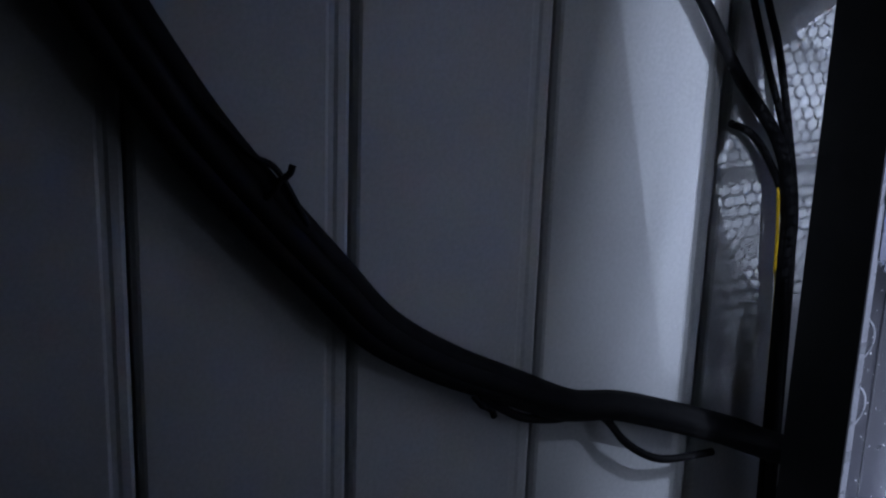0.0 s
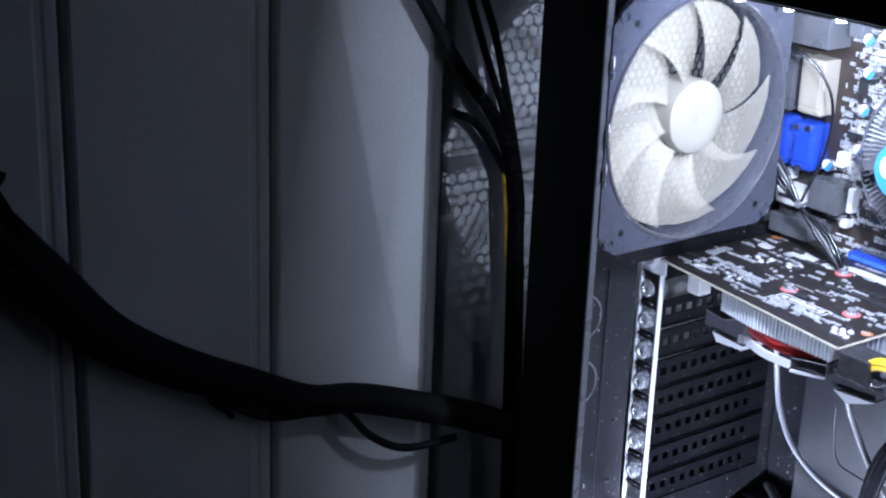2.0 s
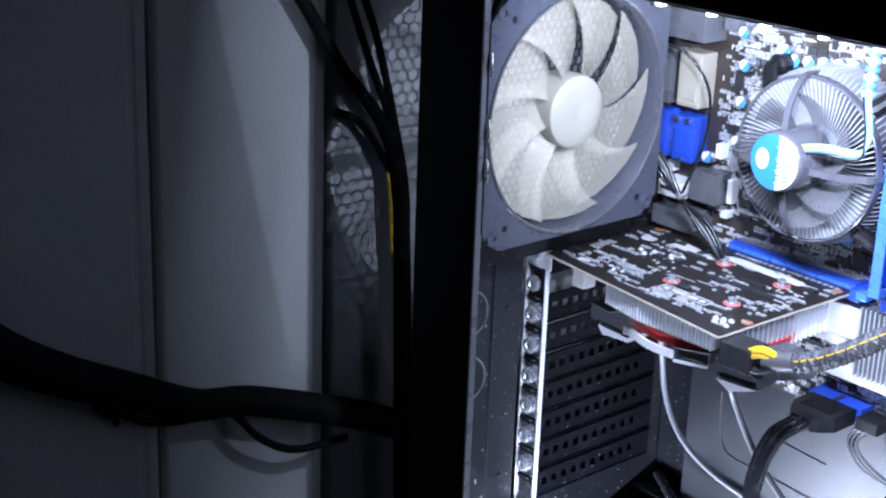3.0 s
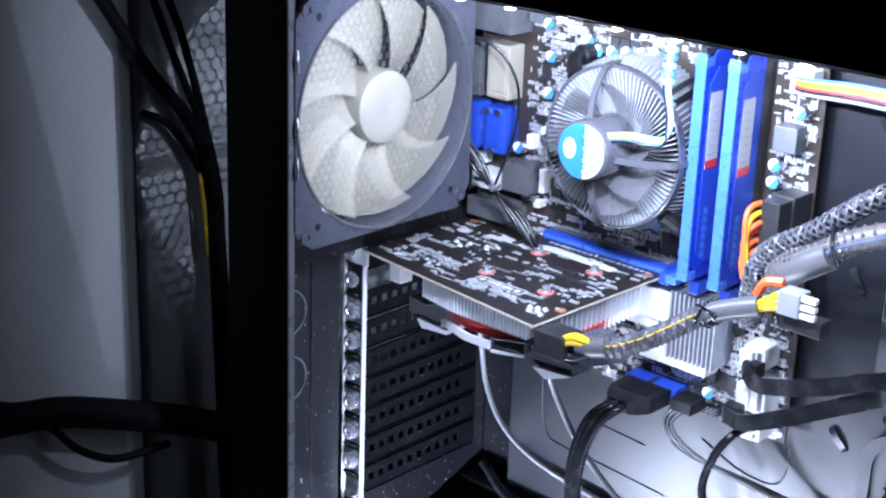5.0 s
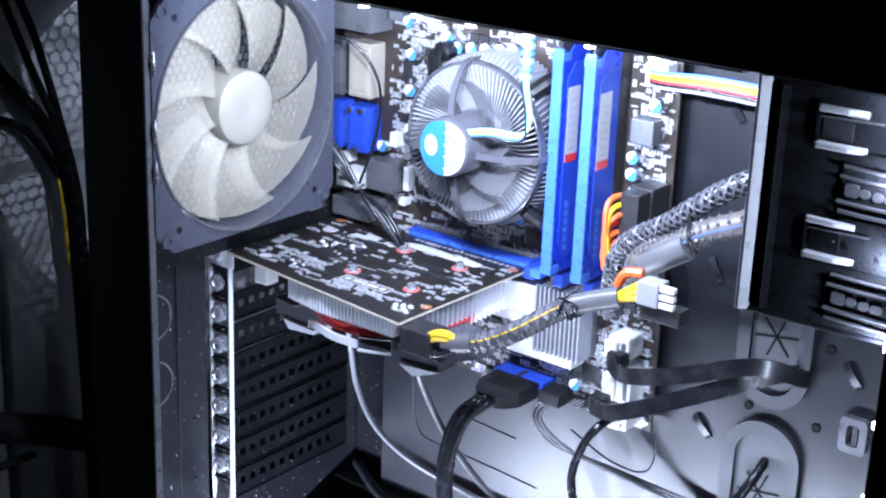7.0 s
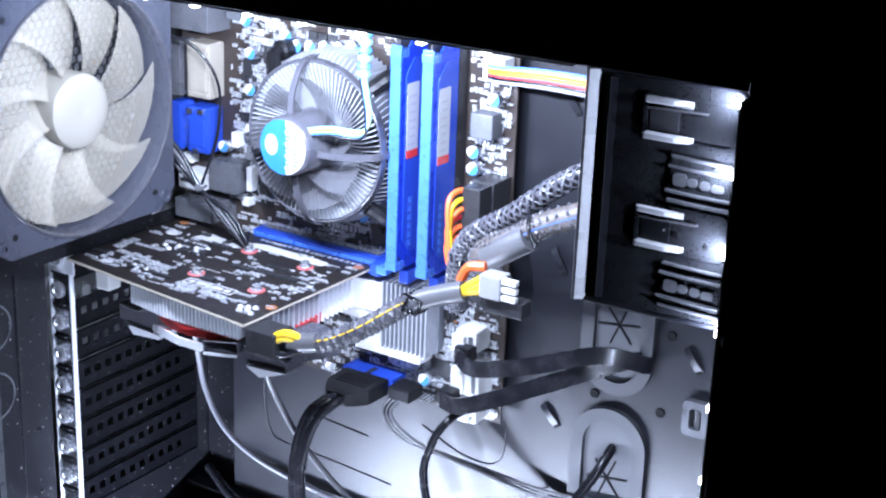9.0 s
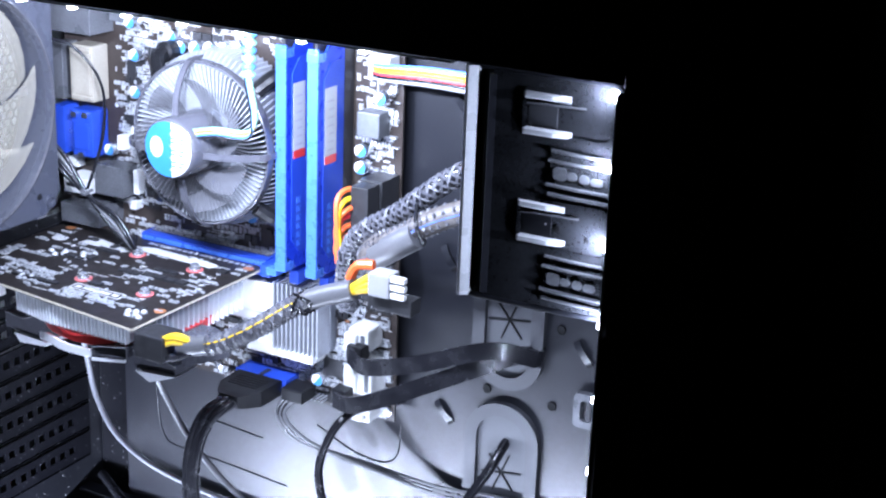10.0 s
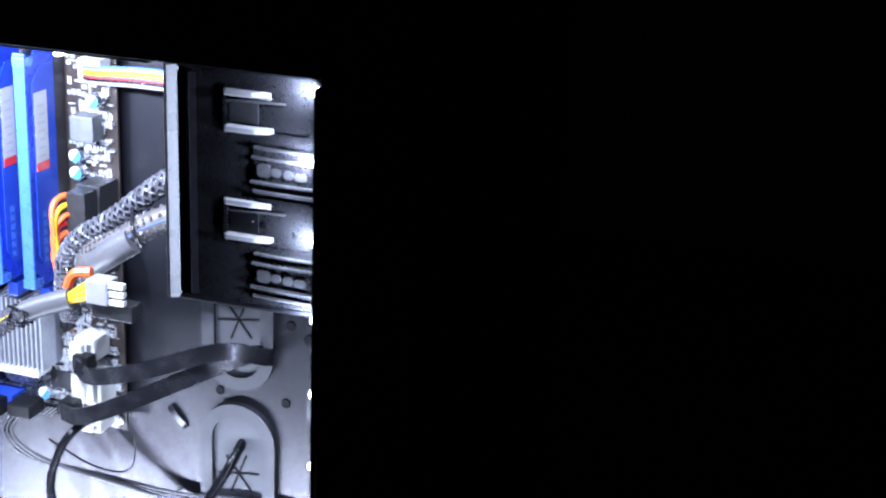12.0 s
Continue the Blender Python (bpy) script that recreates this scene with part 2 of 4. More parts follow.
def again(ob, x, y, z):
    """The same mesh once more under the same parent, moved by centimetres."""
    o = ob.copy()
    scene.collection.objects.link(o)
    o.location = ob.location + Vector((x, y, z)) * 0.01
    return o


def B():
    return bmesh.new()


# ---- the room ----
GROUND = -25.0
bm = box(B(), -10.9, 260, -320, 120, GROUND - 3, GROUND)
tagged(part("floor", bm, FLOOR), "dark floor under the computer case", "floor", kind="structure")
wall_rear = part("wall_rear", box(B(), -13, -10.9, -320, 120, GROUND, 215), ROOM)
tagged(wall_rear, "grey plank-clad wall behind the computer case", "wall", kind="structure")
for name, b in (("wall_front", (260, 262, -320, 120, GROUND, 215)), ("wall_side", (-10.9, 260, 120, 122, GROUND, 215)), ("wall_back", (-10.9, 260, -322, -320, GROUND, 215))):
    tagged(part(name, box(B(), *b), ROOM), "plain dark room wall", "wall", kind="structure")
tagged(part("ceiling", box(B(), -10.9, 260, -320, 120, 215, 217), ROOM), "plain dark ceiling", "ceiling", kind="structure")


def plank_mesh(y0):
    # a wall board with a chamfered tongue at one edge and a narrow recessed bead beside it
    line = [(-10.9, 0.0), (-10.25, 0.0), (-10.0, 0.18), (-9.9, 0.35), (-9.9, 10.3), (-9.98, 10.5), (-9.98, 10.8), (-9.9, 11.0), (-9.9, 11.45), (-10.05, 11.68), (-10.25, 11.75), (-10.9, 11.75)]
    return rings(B(), [[(x, y0 + y, z) for x, y in line] for z in (GROUND, 214.0)])


first = part("wall_plank", plank_mesh(-88.7), WALLMAT, wall_rear)
for k in range(1, 12):
    again(first, 0, 12.0 * k, 0)

# ---- the computer case ----
case = thing("computer_case", 22, 5, GROUND, "open black steel computer tower, side panel off", "computer case")
SIDE = -5.05      # plane of the open side
TRAY_Y = 14.85
BOARD_Y = 13.9
TOP = 20.2
part("rear_post", box(B(), -1.15, 3.85, SIDE - 0.1, SIDE, GROUND + 1, TOP, 0.04), OUTER, case)
part("rear_post_return", box(B(), 3.74, 3.87, SIDE, SIDE + 0.42, GROUND + 1, TOP, 0.03), LOUVRE, case, "scuffed folded edge with its highlight in the grey")
part("top_flange", box(B(), -1.15, 44.3, SIDE - 0.1, SIDE, TOP - 0.02, TOP + 2.6, 0.04), OUTER, case)
part("top_panel", box(B(), -1.15, 44.3, SIDE, 17.0, TOP + 0.3, TOP + 0.45), STEEL, case)
part("top_cover", box(B(), -1.15, 48, SIDE - 0.1, 17.2, TOP + 2.6, TOP + 4.2, 0.1), OUTER, case)
part("bottom_panel", box(B(), -1.15, 48, SIDE, 17.0, GROUND + 1.0, GROUND + 1.15), STEEL, case)
part("right_side_panel", box(B(), -1.15, 48, 17.0, 17.2, GROUND + 1, TOP + 2.6), OUTER, case)
part("front_panel", box(B(), 44.3, 48, SIDE, 17.0, GROUND + 1, TOP + 2.6), OUTER, case)
foot = part("foot", lathe(B(), (3, 0, GROUND), (0, 0, 1), [(0, 1.6), (0.9, 1.8), (1.0, 1.5)]), RUBBER, case)
for fx, fy in ((38, 0), (0, 12), (38, 12)):
    again(foot, fx, fy, 0)

# rear panel: flat around the fan, lower part set back behind the slots
FAN_Y, FAN_Z, FAN_R = 2.3, 11.42, 6.75
rear_panel = part("rear_panel", box(B(), 0.1, 0.2, SIDE, 2.3, GROUND + 1, 2.4), STEEL, case)
for b6 in ((1.4, 1.5, SIDE, -4.4, 2.5, TOP + 0.3), (1.4, 1.5, 9.0, 10.0, 2.5, TOP + 0.3), (1.4, 1.5, -4.4, 9.0, 2.5, 4.7), (1.4, 1.5, -4.4, 9.0, 18.1, TOP + 0.3), (1.4, 1.5, 10.0, TRAY_Y, 18.5, TOP + 0.3),
           (0.1, 1.5, SIDE, TRAY_Y, 2.4, 2.5), (0.1, 0.2, 2.3, 17.0, GROUND + 1, -15.1), (0.1, 0.2, 15.2, 17.0, -15.1, 2.4)):
    part("sheet", box(B(), *b6), STEEL, rear_panel)
# honeycomb vent behind the fan: the sheet left between six-sided holes
vent, PITCH = B(), 0.53
ROW = PITCH * math.sqrt(3) / 2
for j in range(-15, 16):
    for i in range(-14, 15):
        cy, cz = FAN_Y + (i + 0.5 * (j % 2)) * PITCH, FAN_Z + j * ROW
        if math.hypot(cy - FAN_Y, cz - FAN_Z) > 6.9:
            continue
        loops = []
        for x, r in ((1.42, PITCH / math.sqrt(3) * 1.01), (1.42, PITCH / math.sqrt(3) * 0.84), (1.34, PITCH / math.sqrt(3) * 0.84), (1.34, PITCH / math.sqrt(3) * 1.01)):
            loops.append([(x, cy + r * math.sin(math.tau * k / 6), cz + r * math.cos(math.tau * k / 6)) for k in range(6)])
        rings(vent, loops, caps=False)
part("honeycomb_vent", vent, STEEL, case)
part("vent_surround", hoop(B(), [(6.9 * max(-1, min(1, 1.5 * math.cos(a))), 6.9 * max(-1, min(1, 1.5 * math.sin(a)))) for a in (math.tau * k / 48 for k in range(48))],
                           [(6.7 * math.cos(a), 6.7 * math.sin(a)) for a in (math.tau * k / 48 for k in range(48))], 0, 0.06), STEEL, case)
surround = bpy.data.objects["vent_surround"]
surround.rotation_euler = (0, 0, radians(90))
surround.location = place(1.46, FAN_Y, FAN_Z) - case.location

# knock-out rings and a bend line on the lower rear panel
for kz in (-0.95, -5.15):
    part("knockout_ring", lathe(B(), (0.2, -1.9, kz), (1, 0, 0), [(0, 1.5), (0.06, 1.48), (0.06, 1.40), (0, 1.38)], 36, caps=False), LOUVRE, rear_panel, "lighter grey cut edge of a round knock-out")
part("bend_line", box(B(), 0.2, 0.32, -0.1, 0.06, -15, 2.3, 0.03), STEEL, rear_panel)
for sz in (2.1, -1.2, -8.4, -12.5):
    part("rivet", lathe(B(), (0.2, 1.2, sz), (1, 0, 0), [(0, 0.16), (0.06, 0.14), (0.09, 0.05)], 10), STEEL, rear_panel)

# slot covers with punched windows, bent tabs and thumb screws
cover = B()
cubes(cover, [(0.12, 0.22, 4.0, 15.2, 0.32, 0.9), (0.12, 0.22, 4.0, 15.2, -0.9, -0.18), (0.12, 0.22, 4.0, 5.0, -0.18, 0.32), (0.12, 0.22, 13.6, 15.2, -0.18, 0.32)])
cubes(cover, [(0.12, 0.22, 5.55 + 0.9 * k, 5.9 + 0.9 * k, -0.18, 0.32) for k in range(9)])
cubes(cover, [(0.22, 0.30, 4.2, 15.0, 0.84, 0.9), (0.22, 0.30, 4.2, 15.0, -0.9, -0.86)])
plain = part("slot_cover", cover, COVER, case, "black punched steel slot cover")
tab = part("tab", box(B(), -0.2, 0.95, 3.32, 3.42, -0.78, 0.78, 0.03), ZINC, plain, "bright bent end tab")
screw = B()
lathe(screw, (0.35, 3.32, 0.0), (0, -1, 0), [(0, 0.30), (0.06, 0.47), (0.36, 0.47), (0.42, 0.40), (0.42, 0.22), (0.34, 0.18)], 20)
for k in range(14):
    a = math.tau * k / 14
    box(screw, 0.35 + 0.46 * math.cos(a) - 0.04, 0.35 + 0.46 * math.cos(a) + 0.04, 2.97, 3.24, 0.46 * math.sin(a) - 0.04, 0.46 * math.sin(a) + 0.04)
thumb = part("thumb_screw", screw, CHROME, case, "knurled chrome thumb screw", smooth=True)
SLOT = 2.032
for k in range(1, 8):
    if k != 1:
        c = again(plain, 0, 0, -SLOT * (k - 1))
        again(tab, 0, 0, 0).parent = c
    again(thumb, 0, 0, -SLOT * (k - 1))
plain.location += Vector((0, 0, -SLOT * 7)) * 0.01
thumb.location += Vector((0, 0, SLOT)) * 0.01
for k in range(0, 9):
    part("tab_divider", box(B(), -0.35, 0.9, 3.25, 3.40, 1.0 - SLOT * k - 0.07, 1.0 - SLOT * k + 0.07, 0.02), STEEL, case)
part("slot_rail", box(B(), -0.4, 1.22, 3.43, 3.55, -15.2, 2.4), STEEL, case)
part("slot_rail_edge", box(B(), -0.45, -0.32, 3.2, 3.5, -15.2, 2.4, 0.04), PALE, case)
part("slot_rail_edge", box(B(), 1.18, 1.32, 3.2, 3.5, -15.2, 2.4, 0.04), PALE, case)

# motherboard tray with its openings
main_tray = part("motherboard_tray", box(B(), 3.75, 44.3, TRAY_Y, TRAY_Y + 0.1, -23.8, TOP + 0.3), TRAY, case, "satin black steel tray")
part("set_back_strip", box(B(), 0.3, 3.85, TRAY_Y + 1.4, TRAY_Y + 1.5, -23.8, TOP + 0.3), COVER, main_tray)
part("step", box(B(), 3.75, 3.85, TRAY_Y + 0.1, TRAY_Y + 1.4, -23.8, TOP + 0.3), COVER, main_tray)
part("tray_ledge", box(B(), 0.3, 44.3, TRAY_Y - 1.1, TRAY_Y, -17.3, -17.0, 0.08), TRAY, case)
part("front_edge", tube(B(), [(44.2, SIDE + 0.4, 10.3), (44.25, SIDE + 0.4, 0), (44.3, SIDE + 0.4, GROUND + 1.2)], 0.14), TRAY, case, smooth=True)
for pts in ([(6.3, -8.2), (6.45, -10.5), (7.0, -12.0), (8.2, -12.35), (12, -12.5), (16.4, -12.8)], [(10.9, -9.7), (13, -9.85), (14.6, -9.95)], [(18.6, -8.0), (21, -9.0), (22.8, -9.25), (23.8, -9.0), (24.3, -8.2), (24.4, -6.5)], [(26.0, -10.4), (27.4, -9.4)]):
    part("pressed_bead", tube(B(), [(x, TRAY_Y - 0.02, z) for x, z in pts], 0.05, 8), TRAY, case)


def grommet(cx, cz, w, h):
    g = part("cable_grommet", hoop(B(), rounded(w, h, w / 2 - 0.01, 8), rounded(w - 1.5, h - 1.5, (w - 1.5) / 2 - 0.01, 8), TRAY_Y - 0.42, TRAY_Y + 0.05, cx, cz), RUBBER, case, "soft grey rubber cable grommet")
    part("membrane", plate(B(), rounded(w - 1.4, h - 1.4, (w - 1.4) / 2 - 0.01, 8), TRAY_Y - 0.16, TRAY_Y - 0.06, cx, cz), MEMBRANE, g)
    for a in (8, 68, 128):
        d = Vector((math.cos(radians(a)), 0, math.sin(radians(a))))
        middle = Vector((cx, TRAY_Y - 0.2, cz))
        part("slit", ribbon(B(), [middle - d * 1.25, middle, middle + d * 1.25], 0.09, 0.05, 2, (0, 1, 0)), DULL, g)


grommet(31.15, 1.7, 4.3, 8.2)
grommet(31.1, -7.6, 4.6, 8.6)
for hx, hz in ((34.17, 1.75), (29.9, -2.76), (33.9, -2.84), (29.2, -13.2)):
    hole = part("screw_hole", lathe(B(), (hx, TRAY_Y - 0.04, hz), (0, 1, 0), [(0, 0.27), (-0.05, 0.24), (-0.03, 0.21), (-0.02, 0.02)], 16), DULL, case)
for hx, hz, a in ((35.55, 0.7, -55), (27.25, -4.85, -50), (27.2, 4.5, -60), (27.4, 13.5, -55)):
    d = Vector((math.cos(radians(a)), 0, math.sin(radians(a))))
    m = Vector((hx, TRAY_Y - 0.05, hz))
    lug = part("tie_lug", ribbon(B(), [m - d * 0.75, m - d * 0.4 + Vector((0, -0.14, 0)), m + d * 0.1 + Vector((0, -0.14, 0)), m + d * 0.75], 0.42, 0.08, 4, (0, 1, 0)), TRAY, case)
    part("opening", ribbon(B(), [m + d * 0.1 + Vector((0, -0.02, 0)), m + d * 0.8 + Vector((0, -0.02, 0))], 0.36, 0.1, 2, (0, 1, 0)), DULL, lug)
clip = part("panel_clip", hoop(B(), rounded(1.5, 2.0, 0.3), rounded(0.7, 1.2, 0.2), TRAY_Y - 0.5, TRAY_Y, 36.1, -2.45), LOUVRE, case)
part("bar", box(B(), 36.05, 36.35, TRAY_Y - 0.4, TRAY_Y - 0.2, -3.3, -1.9, 0.05), TRAY, clip)

# drive bay cage
BAY = -4.4
cage = part("drive_cage", plate(B(), [(38.75, 10.8), (44.0, 10.8), (44.05, 10.85), (44.05, 19.6), (43.75, 19.95), (38.75, 19.95)], BAY + 0.02, BAY + 0.12), GLOSS, case, "glossy black steel drive cage wall")
part("corner_fold", rings(B(), [[(37.62, BAY + 0.1, z), (37.66, BAY - 0.2, z), (37.72, BAY - 0.3, z), (37.84, BAY - 0.3, z), (38.16, BAY - 0.04, z), (38.16, BAY + 0.1, z)] for z in (10.72, 20.0)]), PALE, cage, "slanted fold, pale to hold its highlight")
part("side_wall", box(B(), 37.5, 37.62, BAY + 0.2, 11.5, 10.8, 19.95), STEEL, cage)
part("floor_plate", box(B(), 37.6, 44.0, BAY + 0.12, 11.5, 10.75, 10.85), STEEL, cage)
part("groove", box(B(), 38.0, 38.45, BAY + 0.10, BAY + 0.2, 10.8, 19.95), BLACK, cage)
part("ridge", rings(B(), [[(38.62, BAY + 0.1, z), (38.62, BAY - 0.06, z), (38.68, BAY - 0.1, z), (38.9, BAY + 0.0, z), (38.9, BAY + 0.1, z)] for z in (10.95, 19.75)]), TRAY, cage)
part("bottom_fold", tube(B(), [(37.7, BAY + 0.05, 10.75), (41, BAY + 0.05, 10.78), (44.0, BAY + 0.05, 10.85)], 0.12, 10), TRAY, cage)
part("top_fold", tube(B(), [(37.7, BAY + 0.1, 20.0), (41, BAY + 0.1, 20.0), (43.4, BAY + 0.1, 19.98), (44.0, BAY + 0.1, 19.65), (44.1, BAY + 0.1, 19.0)], 0.13, 10), TRAY, cage)
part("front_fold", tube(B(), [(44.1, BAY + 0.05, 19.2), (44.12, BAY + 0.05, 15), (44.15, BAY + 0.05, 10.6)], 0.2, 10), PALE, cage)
for top in (19.35, 15.1):
    latch = part("rail_recess", hoop(B(), rounded(3.7, 1.85, 0.25), rounded(3.4, 1.55, 0.2), BAY - 0.05, BAY + 0.03, 41.9, top - 0.8), GLOSS, cage)
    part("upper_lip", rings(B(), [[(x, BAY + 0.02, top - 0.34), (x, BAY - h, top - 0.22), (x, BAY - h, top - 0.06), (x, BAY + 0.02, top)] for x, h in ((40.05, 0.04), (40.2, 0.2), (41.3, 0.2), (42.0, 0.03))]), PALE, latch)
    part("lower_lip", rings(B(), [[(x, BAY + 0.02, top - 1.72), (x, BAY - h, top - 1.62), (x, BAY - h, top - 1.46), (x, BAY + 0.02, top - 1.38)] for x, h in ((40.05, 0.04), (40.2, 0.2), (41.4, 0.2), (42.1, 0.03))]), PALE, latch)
    part("inner_line", tube(B(), [(40.2, BAY - 0.02, top - 0.5), (41.2, BAY - 0.04, top - 0.45), (42.6, BAY, top - 0.42)], 0.05, 6), LOUVRE, latch)
    part("tongue", box(B(), 40.3, 41.5, BAY - 0.03, BAY + 0.01, top - 1.3, top - 0.5, 0.02), RUBBER if top > 17 else STEEL, latch)
    if top < 17:
        part("screw_hole", lathe(B(), (41.75, BAY - 0.01, top - 0.95), (0, -1, 0), [(0, 0.14), (0.02, 0.12)], 12), DULL, latch)
        part("screw_hole", lathe(B(), (43.0, BAY - 0.01, top - 1.2), (0, -1, 0), [(0, 0.1), (0.02, 0.08)], 12), DULL, latch)
for top in (17.25, 13.05):
    rack = part("louvre_block", box(B(), 41.3, 43.7, BAY - 0.04, BAY + 0.02, top - 1.9, top + 0.05, 0.03), GLOSS, cage)
    for x0, dz in ((41.35, -0.05), (41.25, -0.45), (41.2, -1.4), (41.3, -1.75)):
        part("louvre", tube(B(), [(x0, BAY - 0.06, top + dz), (x0 + 1.0, BAY - 0.1, top + dz - 0.02), (43.75, BAY - 0.06, top + dz - 0.04)], 0.075, 8), LOUVRE, rack)
    for k, (w, h) in enumerate(((0.55, 0.5), (0.4, 0.32), (0.4, 0.34), (0.5, 0.3))):
        part("embossed_shape", plate(B(), rounded(w, h, 0.14), BAY - 0.1, BAY - 0.03, 41.75 + 0.5 * k, top - 0.92 - 0.03 * k), LOUVRE, rack)

# ---- LED tape under the top edge ----
tape = thing("led_strip", 19, LED_Y, LED_Z, "white LED strip glued under the top edge of the case", "LED strip")
part("tape", box(B(), 2.0, 37.0, LED_Y - 0.35, LED_Y + 0.5, LED_Z + 0.22, LED_Z + 0.3), STRIP, tape)
led = part("led", box(B(), LED_XS[0] - 0.16, LED_XS[0] + 0.16, LED_Y - 0.2, LED_Y + 0.2, LED_Z + 0.06, LED_Z + 0.22, 0.05), LEDMAT, tape, "glowing cold white LED")
for k in range(1, len(LED_XS)):
    again(led, LED_XS[k] - LED_XS[0], 0, 0)
part("front_tape", box(B(), FRONT_X + 0.1, FRONT_X + 0.18, FRONT_Y - 0.3, FRONT_Y + 0.3, -14.5, TOP - 0.4), STRIP, tape)
side_led = part("front_led", box(B(), FRONT_X - 0.05, FRONT_X + 0.1, FRONT_Y - 0.12, FRONT_Y + 0.12, FRONT_ZS[0] - 0.14, FRONT_ZS[0] + 0.14, 0.04), LEDMAT, tape, "glowing cold white LED")
for k in range(1, len(FRONT_ZS)):
    again(side_led, 0, 0, FRONT_ZS[k] - FRONT_ZS[0])
part("lower_tape", box(B(), 2.0, 42.5, FRONT_Y + 0.3, FRONT_Y + 1.5, LOW_Z - 0.16, LOW_Z - 0.06), STRIP, tape)
low_led = part("lower_led", box(B(), LOW_XS[0] - 0.25, LOW_XS[0] + 0.25, FRONT_Y + 0.8, FRONT_Y + 1.2, LOW_Z - 0.06, LOW_Z + 0.14, 0.04), LEDMAT, tape, "glowing cold white LED")
for k in range(1, len(LOW_XS)):
    again(low_led, LOW_XS[k] - LOW_XS[0], 0, 0)
part("lower_flange", box(B(), -1.15, 44.3, SIDE - 0.1, SIDE, GROUND + 1, -17.3, 0.03), OUTER, case)

# ---- rear fan ----
fan = thing("case_fan", 2.7, FAN_Y, FAN_Z - 7, "frosted white case fan in a smoky grey frame", "fan")
N = 64
circle = [(math.cos(math.tau * k / N), math.sin(math.tau * k / N)) for k in range(N)]
square = []
for c, s in circle:
    k = 1 / max(abs(c), abs(s))
    k = min(k, 1.30)
    square.append((7.0 * c * k, 7.0 * s * k))
def fan_ring(loops):
    return rings(B(), [[(x, FAN_Y + a * r, FAN_Z + b * r) for a, b in line] for x, r, line in loops], closed=True)
part("front_flange", fan_ring([(3.62, 1, square), (4.0, 1, square), (4.0, 6.78, circle), (3.62, 6.74, circle)]), FRAME, fan)
part("rear_flange", fan_ring([(1.52, 1, square), (1.9, 1, square), (1.9, 6.74, circle), (1.52, 6.78, circle)]), FRAME, fan)
part("shroud", fan_ring([(1.9, 6.95, circle), (3.62, 6.95, circle), (3.62, 6.72, circle), (1.9, 6.72, circle)]), FRAME, fan, smooth=True)
part("rim", fan_ring([(4.0, 6.98, circle), (4.1, 6.93, circle), (4.12, 6.82, circle), (4.0, 6.76, circle)]), SMOKE, fan, smooth=True)
rotor = part("hub", lathe(B(), (2.0, FAN_Y - 0.1, FAN_Z + 0.1), (1, 0, 0), [(0, 2.1), (1.6, 2.12), (1.85, 2.05), (2.0, 1.8), (2.06, 1.2), (2.08, 0.3), (2.02, 0.1)], 40), HUB, fan, "smooth cream hub", smooth=True)
def blade(a0):
    bm, loops = B(), []
    for i in range(9):
        r = 2.05 + 4.45 * i / 8
        mid = a0 + 0.35 * (i / 8) ** 1.5
        half = 0.43 - 0.02 * i / 8
        loop = []
        for s, lift in ((-1, 0.0), (-0.5, 0.04), (0, 0.06), (0.5, 0.04), (1, 0.0)):
            a = mid + half * s
            loop.append((2.75 + 0.72 * s * (1.0 - 0.35 * i / 8) + lift + 0.06, FAN_Y + r * math.cos(a), FAN_Z + r * math.sin(a)))
        for s, lift in ((1, 0.0), (0.5, 0.04), (0, 0.06), (-0.5, 0.04), (-1, 0.0)):
            a = mid + half * s
            loop.append((2.75 + 0.72 * s * (1.0 - 0.35 * i / 8) + lift - 0.06, FAN_Y + r * math.cos(a), FAN_Z + r * math.sin(a)))
        loops.append(loop)
    return rings(bm, loops)
for k in range(9):
    part("blade", blade(math.tau * k / 9 + 0.2), BLADE, rotor, smooth=True)
for sy, sz in ((-6.22, -6.22), (6.22, -6.22), (-6.22, 6.22), (6.22, 6.22)):
    boss = part("screw_boss", lathe(B(), (3.9, FAN_Y + sy, FAN_Z + sz), (1, 0, 0), [(0, 0.42), (0.2, 0.40), (0.2, 0.22), (0.05, 0.2)], 16), FRAME, fan)
    part("screw_hole", lathe(B(), (4.0, FAN_Y + sy * 0.86, FAN_Z + sz * 0.93), (1, 0, 0), [(0, 0.2), (0.015, 0.19)], 12), BLACK, fan)
for cz in (3.6, 0.0, -2.2):
    part("edge_glint", tube(B(), [(4.0, FAN_Y - 6.9, FAN_Z + cz - 0.6), (4.15, FAN_Y - 7.0, FAN_Z + cz), (4.0, FAN_Y - 6.9, FAN_Z + cz + 0.6)], 0.12, 8), ZINC, fan)
part("strut", box(B(), 1.95, 2.15, FAN_Y - 6.8, FAN_Y + 6.8, FAN_Z - 0.25, FAN_Z + 0.25), FRAME, fan)

# ---- motherboard ----
rnd = random.Random(7)
board = thing("motherboard", 12.5, BOARD_Y, -5.9, "dark brown motherboard full of silver components on the tray", "motherboard")
part("circuit_board", box(B(), 0.7, 24.5, BOARD_Y, BOARD_Y + 0.16, -5.9, 18.4, 0.02), PCB, board)
for sx, sz in ((1.6, -5.0), (12, -5.2), (24.0, -5.3), (24.0, 6), (12, 17.5), (1.6, 17.5), (24.0, 17.5)):
    part("standoff", lathe(B(), (sx, BOARD_Y - 0.18, sz), (0, 1, 0), [(0, 0.2), (0.05, 0.32), (0.17, 0.32), (0.17, 0.2), (1.1, 0.2)], 12), ZINC, board)


